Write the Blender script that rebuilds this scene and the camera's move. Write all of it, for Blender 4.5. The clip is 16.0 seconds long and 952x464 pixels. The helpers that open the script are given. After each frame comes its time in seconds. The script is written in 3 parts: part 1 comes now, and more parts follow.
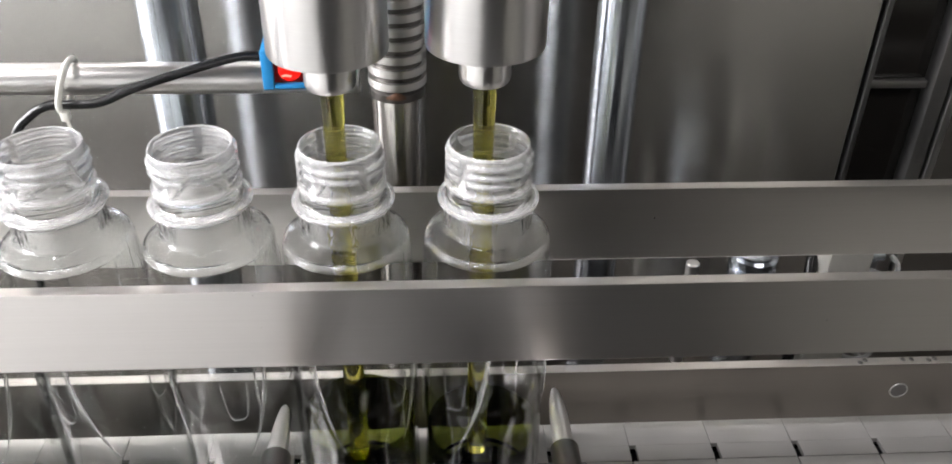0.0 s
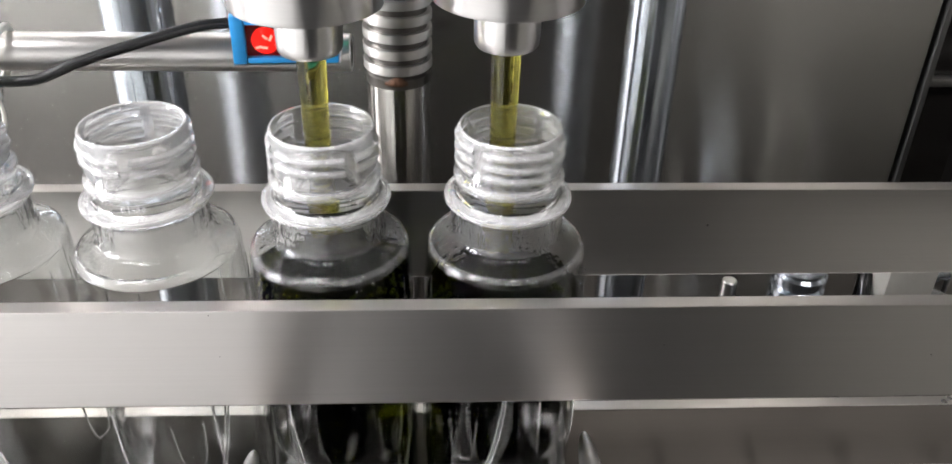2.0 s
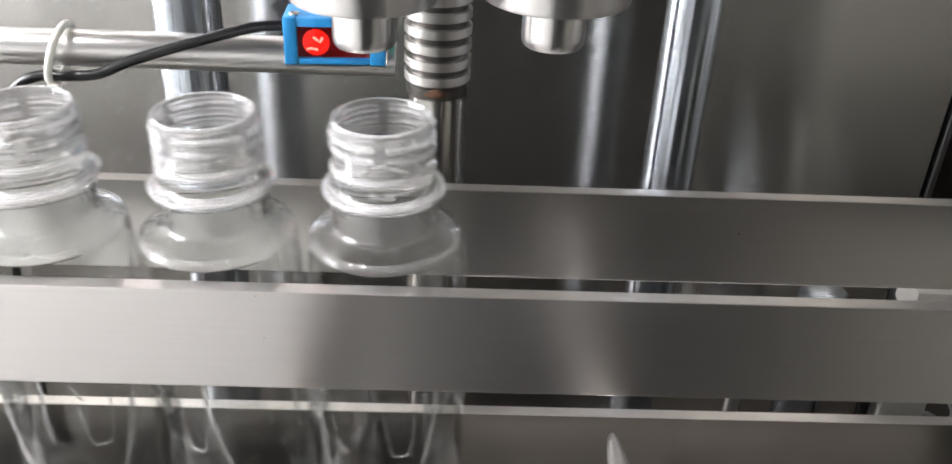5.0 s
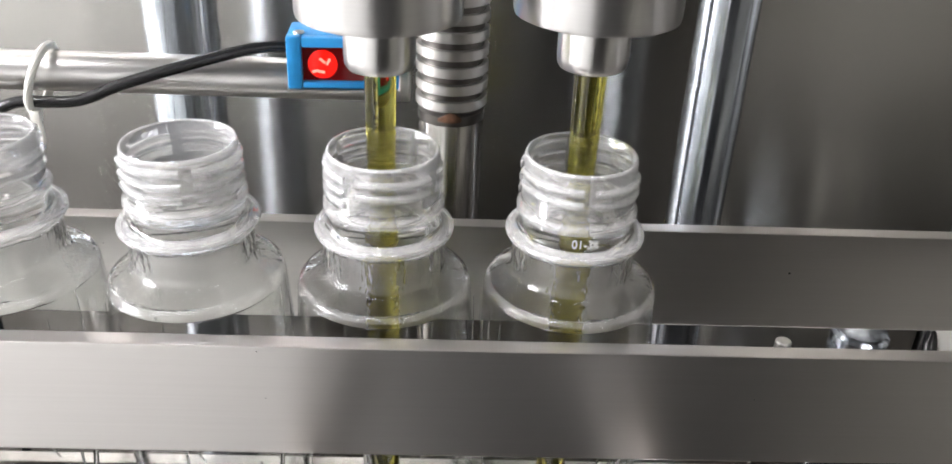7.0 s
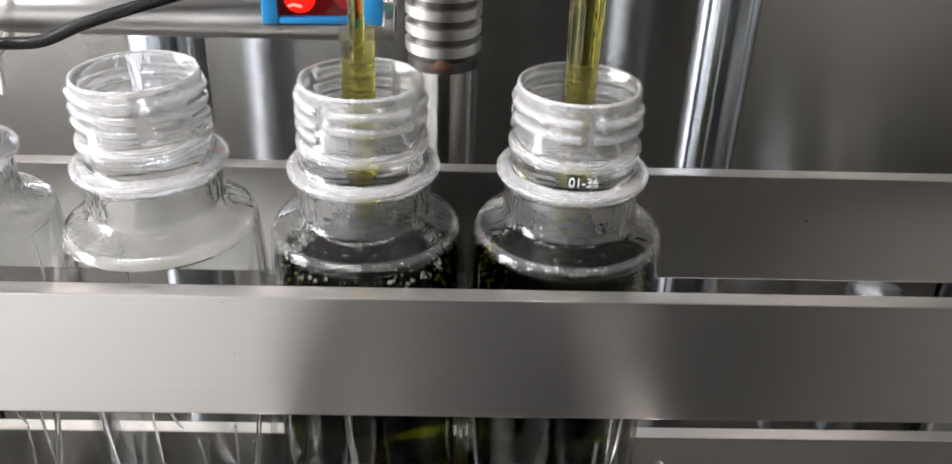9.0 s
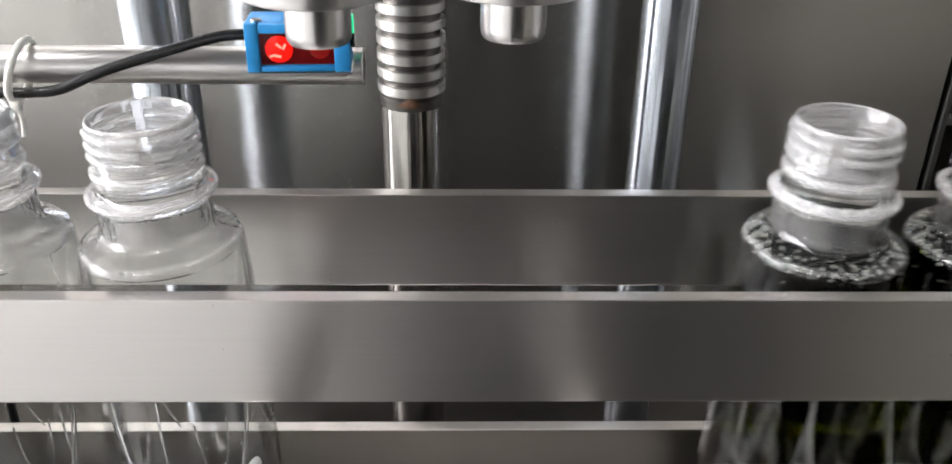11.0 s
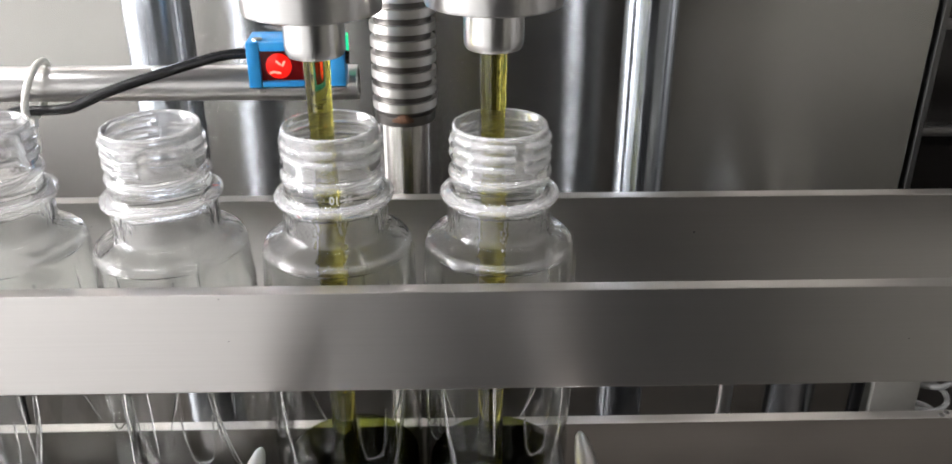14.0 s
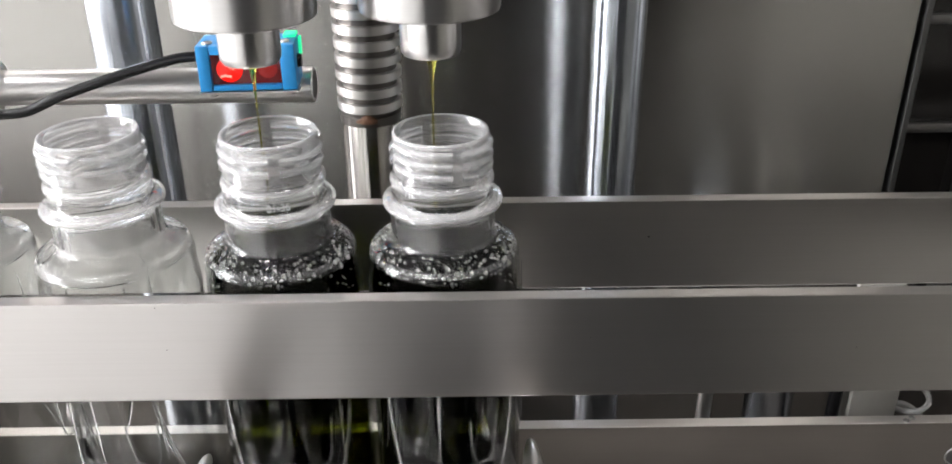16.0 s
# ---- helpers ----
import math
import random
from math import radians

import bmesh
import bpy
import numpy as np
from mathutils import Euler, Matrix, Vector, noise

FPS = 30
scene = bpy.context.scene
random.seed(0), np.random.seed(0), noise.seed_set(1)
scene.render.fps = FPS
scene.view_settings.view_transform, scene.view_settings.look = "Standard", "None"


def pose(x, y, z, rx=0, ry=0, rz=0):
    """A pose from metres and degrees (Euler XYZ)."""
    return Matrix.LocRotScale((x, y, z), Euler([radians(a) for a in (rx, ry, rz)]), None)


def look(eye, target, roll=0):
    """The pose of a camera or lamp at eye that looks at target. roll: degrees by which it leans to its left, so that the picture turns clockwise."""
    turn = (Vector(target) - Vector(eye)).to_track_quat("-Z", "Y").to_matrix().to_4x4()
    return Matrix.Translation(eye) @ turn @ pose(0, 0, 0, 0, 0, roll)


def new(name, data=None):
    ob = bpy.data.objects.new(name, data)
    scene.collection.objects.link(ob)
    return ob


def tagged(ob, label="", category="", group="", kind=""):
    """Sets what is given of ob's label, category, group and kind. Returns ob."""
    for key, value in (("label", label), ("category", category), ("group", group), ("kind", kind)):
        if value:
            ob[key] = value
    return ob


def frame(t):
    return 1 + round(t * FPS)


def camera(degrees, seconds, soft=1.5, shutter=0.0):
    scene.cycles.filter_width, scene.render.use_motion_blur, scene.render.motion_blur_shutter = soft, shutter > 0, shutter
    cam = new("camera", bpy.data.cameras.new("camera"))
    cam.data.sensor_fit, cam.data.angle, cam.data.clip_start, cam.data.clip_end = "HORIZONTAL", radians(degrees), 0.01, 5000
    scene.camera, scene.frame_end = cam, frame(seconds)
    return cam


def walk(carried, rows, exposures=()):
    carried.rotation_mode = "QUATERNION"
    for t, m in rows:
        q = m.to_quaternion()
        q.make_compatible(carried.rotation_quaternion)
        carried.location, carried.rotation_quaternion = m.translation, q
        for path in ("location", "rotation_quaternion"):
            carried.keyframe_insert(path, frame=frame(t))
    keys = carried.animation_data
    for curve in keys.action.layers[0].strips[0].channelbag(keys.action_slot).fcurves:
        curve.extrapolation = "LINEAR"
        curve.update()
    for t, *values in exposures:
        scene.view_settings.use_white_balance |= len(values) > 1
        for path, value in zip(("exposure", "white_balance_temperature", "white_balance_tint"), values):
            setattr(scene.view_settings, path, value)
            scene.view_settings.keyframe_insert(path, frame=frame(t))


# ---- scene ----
cam = camera(55.88, 16.0, soft=1.7, shutter=0.4)
# seconds, eye in metres, then yaw, pitch and roll in degrees
ROWS = [
    (0.0, -0.0267, -0.3433, 1.3447, -3.59, -33.49, -1.04),
    (0.5, -0.0155, -0.3147, 1.3292, -3.06, -33.21, -0.65),
    (1.0, -0.0123, -0.2972, 1.3175, -3.16, -33.07, -0.64),
    (1.5, -0.0217, -0.2804, 1.2985, -3.34, -33.17, -1.05),
    (2.0, -0.0272, -0.2774, 1.2978, -3.34, -32.56, -1.51),
    (2.5, -0.0270, -0.2768, 1.2801, -2.66, -32.53, -2.07),
    (3.0, -0.0290, -0.2796, 1.2807, -2.62, -32.04, -2.42),
    (3.5, -0.0347, -0.2839, 1.2816, -2.50, -31.46, -2.75),
    (4.0, -0.0397, -0.2894, 1.2812, -2.41, -30.90, -2.75),
    (4.5, -0.0394, -0.2926, 1.2834, -2.14, -30.45, -2.78),
    (5.0, -0.0358, -0.2947, 1.2881, -1.99, -29.95, -2.69),
    (7.5, -0.0456, -0.2480, 1.2657, -2.09, -28.63, -2.43),
    (8.0, -0.0428, -0.2401, 1.2532, -1.96, -29.15, -2.23),
    (8.5, -0.0388, -0.2386, 1.2534, -1.77, -29.79, -2.11),
    (9.0, -0.0385, -0.2429, 1.2543, -1.73, -30.01, -1.94),
    (11.5, -0.0200, -0.3090, 1.2769, -1.54, -27.13, -0.73),
    (12.0, -0.0211, -0.3229, 1.2794, -1.53, -26.65, -0.67),
    (12.5, -0.0216, -0.3177, 1.2807, -1.64, -26.31, -0.63),
    (13.0, -0.0133, -0.3158, 1.2794, -1.36, -26.00, -0.29),
    (13.5, -0.0122, -0.3188, 1.2766, -1.42, -25.90, -0.06),
    (14.0, -0.0170, -0.3165, 1.2731, -1.46, -25.95, 0.00),
    (14.5, -0.0186, -0.3052, 1.2712, -1.71, -25.88, -0.12),
    (15.0, -0.0149, -0.2984, 1.2688, -1.67, -26.01, -0.04),
    (15.5, -0.0072, -0.2999, 1.2676, -1.51, -26.28, 0.10),
    (16.0, 0.0104, -0.3107, 1.2773, -0.42, -26.61, 0.52),
]
EXPOSURE = 0.0
walk(cam, [(t, pose(x, y, z, 90 + pitch, 0, yaw) @ pose(0, 0, 0, 0, 0, -roll)) for t, x, y, z, yaw, pitch, roll in ROWS],
     [(0.0, EXPOSURE + 0.1), (3.0, EXPOSURE + 0.14), (5.0, EXPOSURE + 0.11), (8.5, EXPOSURE + 0.06), (12.5, EXPOSURE - 0.05), (14.0, EXPOSURE), (16.0, EXPOSURE + 0.08)])

# heights: chain top, and the support ring of a bottle that stands on it
CHAIN = 0.95
RING = 1.14

# ---- light ----
world = bpy.data.worlds.new("room_air")
scene.world = world
world.use_nodes = True
world.node_tree.nodes["Background"].inputs[0].default_value = (0.9, 0.95, 1.0, 1)
world.node_tree.nodes["Background"].inputs[1].default_value = 0.05


def area_lamp(name, m, sx, sy, power, colour):
    data = bpy.data.lights.new(name, "AREA")
    data.shape, data.size, data.size_y, data.energy, data.color = "RECTANGLE", sx, sy, power, colour
    ob = new(name, data)
    ob.matrix_world = m
    return tagged(ob, kind="structure")


# daylight in the opening of the big window, and two ceiling tubes
area_lamp("window_light", look((-2.6, -0.25, 1.7), (-0.4, -0.75, 0.95)), 1.9, 1.5, 220, (1.0, 0.982, 1.012))
area_lamp("tube_light", look((-0.8, -0.55, 2.78), (-0.8, -0.55, 0)), 1.25, 0.22, 61, (1.0, 0.962, 0.972))
area_lamp("tube_light", look((0.75, -1.0, 2.78), (0.75, -1.0, 0)), 1.25, 0.22, 11, (1.0, 0.96, 0.945))
beam = bpy.data.lights.new("sensor_beam", "SPOT")
beam.energy, beam.color, beam.spot_size, beam.spot_blend, beam.shadow_soft_size = 1.5, (1.0, 0.02, 0.01), radians(7), 0.6, 0.002
new("sensor_beam", beam).matrix_world = look((-0.094, 0.0705, RING + 0.026), (-0.092, 0.0, RING - 0.02))


# ---- materials ----
def material(name):
    m = bpy.data.materials.new(name)
    m.use_nodes = True
    nt = m.node_tree
    return m, nt, nt.nodes["Principled BSDF"]


def node(nt, kind, **values):
    n = nt.nodes.new(kind)
    for key, v in values.items():
        n.inputs[key].default_value = v
    return n


def ramp(nt, fac, stops):
    r = nt.nodes.new("ShaderNodeValToRGB")
    els = r.color_ramp.elements
    while len(els) < len(stops):
        els.new(0.5)
    for e, (p, c) in zip(els, stops):
        e.position, e.color = p, (*c, 1) if len(c) == 3 else (c[0], c[0], c[0], 1)
    nt.links.new(fac, r.inputs[0])
    return r.outputs[0]


def coords(nt, scale):
    tc = nt.nodes.new("ShaderNodeTexCoord")
    mp = nt.nodes.new("ShaderNodeMapping")
    mp.inputs["Scale"].default_value = scale
    nt.links.new(tc.outputs["Object"], mp.inputs[0])
    return mp.outputs[0]


def steel(name, base, rough, grain, aniso=0.0, along=(0, 0, 1), stain=0.06, bump=0.03):
    """Brushed or turned steel; grain: how the brush marks stretch, per metre."""
    m, nt, b = material(name)
    fine = node(nt, "ShaderNodeTexNoise", Scale=1.0, Detail=4.0, Roughness=0.6)
    nt.links.new(coords(nt, grain), fine.inputs["Vector"])
    cloud = node(nt, "ShaderNodeTexNoise", Scale=9.0, Detail=2.0, Roughness=0.5)
    nt.links.new(coords(nt, (1, 1, 1)), cloud.inputs["Vector"])
    lo = tuple(c * (1 - stain) for c in base)
    colour = ramp(nt, cloud.outputs["Fac"], [(0.3, lo), (0.62, base)])
    mix = nt.nodes.new("ShaderNodeMix")
    mix.data_type, mix.blend_type = "RGBA", "MULTIPLY"
    mix.inputs["Factor"].default_value = 0.18
    nt.links.new(colour, mix.inputs["A"])
    nt.links.new(ramp(nt, fine.outputs["Fac"], [(0.3, (0.75,)), (0.7, (1.0,))]), mix.inputs["B"])
    nt.links.new(mix.outputs["Result"], b.inputs["Base Color"])
    b.inputs["Metallic"].default_value = 1.0
    add = nt.nodes.new("ShaderNodeMapRange")
    add.inputs["To Min"].default_value, add.inputs["To Max"].default_value = rough * 0.8, rough * 1.25
    nt.links.new(cloud.outputs["Fac"], add.inputs["Value"])
    nt.links.new(add.outputs[0], b.inputs["Roughness"])
    if aniso:
        b.inputs["Anisotropic"].default_value = aniso
        v = nt.nodes.new("ShaderNodeCombineXYZ")
        for i in range(3):
            v.inputs[i].default_value = along[i]
        nt.links.new(v.outputs[0], b.inputs["Tangent"])
    if bump:
        bp = nt.nodes.new("ShaderNodeBump")
        bp.inputs["Strength"].default_value, bp.inputs["Distance"].default_value = bump, 0.0004
        nt.links.new(fine.outputs["Fac"], bp.inputs["Height"])
        nt.links.new(bp.outputs[0], b.inputs["Normal"])
    return m


# the low rail's dark reflections are put into its base colour
LOWRAIL = steel("darkened_rail_steel", (0.13, 0.118, 0.107), 0.33, (12, 900, 1400), 0.2, stain=0.25)
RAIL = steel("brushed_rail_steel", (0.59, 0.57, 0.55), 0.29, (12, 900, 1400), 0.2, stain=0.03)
PANEL = steel("brushed_panel_steel", (0.56, 0.55, 0.525), 0.23, (8, 500, 900), 1.0)
TURNED = steel("turned_steel", (0.62, 0.612, 0.6), 0.28, (60, 60, 1500), 0.5)
CHROME = steel("chromed_rod_steel", (0.62, 0.67, 0.74), 0.19, (300, 300, 40), 0.95, bump=0.02)
RINGSTEEL = steel("dull_ground_ring_steel", (0.62, 0.605, 0.585), 0.36, (60, 60, 1200), 0.5)
SHAFT = steel("ground_shaft_steel", (0.55, 0.53, 0.505), 0.17, (300, 300, 30), 0.8, bump=0.02)
SATIN = steel("satin_tube_steel", (0.68, 0.67, 0.655), 0.33, (30, 900, 900), 0.3)
CHAINSTEEL = steel("worn_chain_steel", (0.7, 0.69, 0.675), 0.56, (25, 700, 25), 0.0, stain=0.2)
# table steel with the shade under the line put into its base
SHADETABLE = steel("shaded_table_steel", (0.085, 0.077, 0.07), 0.4, (20, 500, 500), 0.0, stain=0.4)
DULL = steel("dull_frame_steel", (0.3, 0.295, 0.29), 0.42, (20, 500, 500), 0.0, stain=0.25)


def paint(name, base, rough, spread=0.15, scale=40.0, bump=0.02, spec=0.5):
    m, nt, b = material(name)
    n = node(nt, "ShaderNodeTexNoise", Scale=scale, Detail=6.0, Roughness=0.6)
    nt.links.new(coords(nt, (1, 1, 1)), n.inputs["Vector"])
    lo = tuple(c * (1 - spread) for c in base)
    hi = tuple(min(1.0, c * (1 + spread * 0.5)) for c in base)
    nt.links.new(ramp(nt, n.outputs["Fac"], [(0.3, lo), (0.7, hi)]), b.inputs["Base Color"])
    b.inputs["Roughness"].default_value = rough
    b.inputs["Specular IOR Level"].default_value = spec
    if bump:
        bp = nt.nodes.new("ShaderNodeBump")
        bp.inputs["Strength"].default_value, bp.inputs["Distance"].default_value = bump * 4, 0.001
        nt.links.new(n.outputs["Fac"], bp.inputs["Height"])
        nt.links.new(bp.outputs[0], b.inputs["Normal"])
    return m


WALL = paint("pale_wall_paint", (0.72, 0.71, 0.69), 0.7, 0.08, 6)
# tones of two added panels, set for the dark and grey rail reflections
GREYWALL = paint("dark_reflection_paint", (0.011, 0.0108, 0.011), 0.9, 0.15, 5, spec=0.15)
MIDWALL = paint("grey_reflection_paint", (0.47, 0.46, 0.415), 0.9, 0.15, 5, spec=0.15)
FLOOR = paint("grey_epoxy_floor", (0.075, 0.071, 0.067), 0.4, 0.15, 4)
WHITEPANEL = paint("white_reflector_paint", (0.8, 0.8, 0.78), 0.8, 0.05, 6)
DARKCEIL = paint("dimming_ceiling_paint", (0.12, 0.12, 0.12), 0.85, 0.1, 6, spec=0.2)
BLUE = paint("blue_sensor_plastic", (0.025, 0.33, 0.75), 0.35, 0.08, 200)
BLACK = paint("black_rubber", (0.008, 0.008, 0.009), 0.27, 0.2, 300)
WHITE = paint("white_nylon", (0.75, 0.74, 0.68), 0.4, 0.08, 300)
# near-black: shade inside recesses and holes put into colour; specks and pits too
DARK = paint("recess_shade_and_speck_paint", (0.03, 0.028, 0.026), 0.5, 0.3, 12)
RUST = paint("brown_rust", (0.16, 0.075, 0.04), 0.5, 0.7, 260, 0.15)
GROOVE = steel("dark_groove_steel", (0.16, 0.15, 0.14), 0.35, (60, 60, 900), 0.0, stain=0.4)


def clear(name, tint, rough, ior=1.5, through_share=1.0, grain=120.0, relief=0.12):
    m, nt, b = material(name)
    b.inputs["Base Color"].default_value = (*tint, 1)
    b.inputs["Transmission Weight"].default_value = through_share
    b.inputs["IOR"].default_value = ior
    n = node(nt, "ShaderNodeTexNoise", Scale=grain, Detail=3.0)
    nt.links.new(coords(nt, (1, 1, 0.4)), n.inputs["Vector"])
    mr = nt.nodes.new("ShaderNodeMapRange")
    mr.inputs["To Min"].default_value, mr.inputs["To Max"].default_value = rough * 0.6, rough * 1.4
    nt.links.new(n.outputs["Fac"], mr.inputs["Value"])
    nt.links.new(mr.outputs[0], b.inputs["Roughness"])
    bp = nt.nodes.new("ShaderNodeBump")
    bp.inputs["Strength"].default_value, bp.inputs["Distance"].default_value = relief, 0.0015
    nt.links.new(n.outputs["Fac"], bp.inputs["Height"])
    nt.links.new(bp.outputs[0], b.inputs["Normal"])
    return m




def thin_wall(name, tint, rough, grain, relief):
    """A clear wall too thin to bend light: it lets light straight through and shines, most at its edges."""
    m, nt, b = material(name)
    nt.nodes.remove(b)
    clear_part = node(nt, "ShaderNodeBsdfTransparent", Color=(*tint, 1))
    shine = node(nt, "ShaderNodeBsdfGlossy", Roughness=rough)
    rim = node(nt, "ShaderNodeLayerWeight", Blend=0.5)
    n = node(nt, "ShaderNodeTexNoise", Scale=grain, Detail=3.0)
    nt.links.new(coords(nt, (1, 1, 0.25)), n.inputs["Vector"])
    bp = nt.nodes.new("ShaderNodeBump")
    bp.inputs["Strength"].default_value, bp.inputs["Distance"].default_value = relief, 0.0015
    nt.links.new(n.outputs["Fac"], bp.inputs["Height"])
    for target in (shine, rim):
        nt.links.new(bp.outputs[0], target.inputs["Normal"])
    mix = nt.nodes.new("ShaderNodeMixShader")
    power = nt.nodes.new("ShaderNodeMath")
    power.operation = "POWER"
    power.inputs[1].default_value = 4.0
    nt.links.new(rim.outputs["Facing"], power.inputs[0])
    share = nt.nodes.new("ShaderNodeMapRange")
    share.inputs["To Min"].default_value, share.inputs["To Max"].default_value = 0.022, 0.8
    nt.links.new(power.outputs[0], share.inputs["Value"])
    nt.links.new(share.outputs[0], mix.inputs[0])
    nt.links.new(clear_part.outputs[0], mix.inputs[1])
    nt.links.new(shine.outputs[0], mix.inputs[2])
    nt.links.new(mix.outputs[0], nt.nodes["Material Output"].inputs["Surface"])
    return m


PET = thin_wall("clear_plastic", (0.985, 0.99, 0.985), 0.05, 150.0, 0.3)
RIDGE = clear("moulded_ridge_plastic", (0.985, 0.99, 0.985), 0.015, 1.45, 0.97)
NECK = clear("hazy_neck_plastic", (0.99, 0.992, 0.992), 0.02, 1.5, 0.89, 160.0, 0.15)
LOWNECK = clear("wavy_neck_plastic", (0.99, 0.992, 0.992), 0.008, 1.5, 0.96, 190.0, 0.65)
SHOULDER = clear("moulded_shoulder_plastic", (0.99, 0.992, 0.99), 0.008, 1.42, 0.997, 170.0, 0.32)
# edge, thread and ring: a white share stands in for glints and piped light
EDGE = clear("shoulder_edge_highlight", (0.99, 0.992, 0.99), 0.02, 1.48, 0.945, 160.0, 0.1)
THREAD = clear("moulded_thread_plastic", (0.98, 0.985, 0.985), 0.03, 1.5, 0.83)
RINGMAT = clear("support_ring_plastic", (0.98, 0.985, 0.985), 0.04, 1.5, 0.76)
HOSE = clear("clear_hose_plastic", (0.95, 0.96, 0.96), 0.05, 1.5, 0.72)
GREYBLOCK = paint("pale_grey_block_paint", (0.36, 0.35, 0.32), 0.45, 0.1, 60)
MARK = clear("raised_mark_plastic", (0.98, 0.98, 0.98), 0.2, 1.5, 0.5)
OIL = clear("dark_green_oil", (0.055, 0.068, 0.002), 0.01, 1.03)
STREAM = clear("thin_green_oil", (0.56, 0.51, 0.1), 0.005, 1.46)
FOAM = clear("foam_bubble", (0.95, 0.97, 0.92), 0.05, 1.3, 0.6)


def glow(name, colour, strength):
    m, nt, b = material(name)
    b.inputs["Base Color"].default_value = (*colour, 1)
    b.inputs["Emission Color"].default_value = (*colour, 1)
    b.inputs["Emission Strength"].default_value = strength
    b.inputs["Roughness"].default_value = 0.15
    return m


REDLED = glow("red_emitter", (1.0, 0.012, 0.006), 0.7)
REDSPOT = glow("bright_red_emitter", (1.0, 0.22, 0.16), 1.6)
GREENLED = glow("green_indicator", (0.02, 0.85, 0.35), 0.9)
TUBE = glow("lit_diffuser", (1.0, 0.98, 0.95), 4.0)
SKYPANE = glow("bright_outdoors", (0.85, 0.93, 1.0), 3.0)
m, nt, b = material("black_window_glass")
b.inputs["Base Color"].default_value = (0.012, 0.011, 0.010, 1)
b.inputs["Roughness"].default_value = 0.12
DARKGLASS = m
m, nt, b = material("dark_red_window")
b.inputs["Base Color"].default_value = (0.16, 0.006, 0.006, 1)
b.inputs["Roughness"].default_value = 0.08
REDGLASS = m


# ---- mesh helpers ----
def mesh_of(name, bm, mat, smooth=True, angle=40):
    bmesh.ops.recalc_face_normals(bm, faces=bm.faces)
    me = bpy.data.meshes.new(name)
    if smooth:
        for f in bm.faces:
            f.smooth = True
        for e in bm.edges:
            if len(e.link_faces) == 2 and e.calc_face_angle(0.0) > radians(angle):
                e.smooth = False
    bm.to_mesh(me)
    bm.free()
    me.materials.append(mat)
    return me


def part(name, bm, mat, parent, label="", smooth=True, angle=40):
    ob = new(name, mesh_of(name, bm, mat, smooth, angle))
    ob.parent = parent
    return tagged(ob, label)


def thing(name, at, label, category, group="", kind=""):
    ob = new(name)
    ob.empty_display_size = 0.02
    ob.matrix_world = Matrix.Translation(at) if not isinstance(at, Matrix) else at
    return tagged(ob, label, category, group, kind)


def solid(name, bm, mat, label="", category="", group="", kind="", smooth=True, angle=40, at=(0, 0, 0)):
    ob = new(name, mesh_of(name, bm, mat, smooth, angle))
    ob.location = at
    return tagged(ob, label, category, group, kind)


def box(bm, x0, x1, y0, y1, z0, z1, bevel=0.0, segs=2):
    r = bmesh.ops.create_cube(bm, size=1)
    vs = r["verts"]
    for v in vs:
        v.co = Vector((x0 + (v.co.x + 0.5) * (x1 - x0), y0 + (v.co.y + 0.5) * (y1 - y0), z0 + (v.co.z + 0.5) * (z1 - z0)))
    if bevel:
        es = {e for v in vs for e in v.link_edges}
        bmesh.ops.bevel(bm, geom=list(es), offset=bevel, segments=segs, profile=0.6, affect="EDGES")
    return bm


def boxed(*a, **k):
    return box(bmesh.new(), *a, **k)


def lathe(profile, segs=64, bm=None, close=False, axis="z"):
    """Turns a profile of (radius, height) round z; radius 0 ends in a point."""
    bm = bm or bmesh.new()
    rings = []
    for r, z in profile:
        if r <= 1e-7:
            rings.append([bm.verts.new((0, 0, z))])
        else:
            rings.append([bm.verts.new((r * math.cos(2 * math.pi * i / segs), r * math.sin(2 * math.pi * i / segs), z)) for i in range(segs)])
    pairs = list(zip(rings, rings[1:])) + ([(rings[-1], rings[0])] if close else [])
    for a, c in pairs:
        for i in range(segs):
            j = (i + 1) % segs
            if len(a) == 1 and len(c) == 1:
                continue
            if len(a) == 1:
                bm.faces.new((a[0], c[j], c[i]))
            elif len(c) == 1:
                bm.faces.new((a[i], a[j], c[0]))
            else:
                bm.faces.new((a[i], a[j], c[j], c[i]))
    return bm


def turn(bm, m):
    bmesh.ops.transform(bm, matrix=m, verts=bm.verts)
    return bm


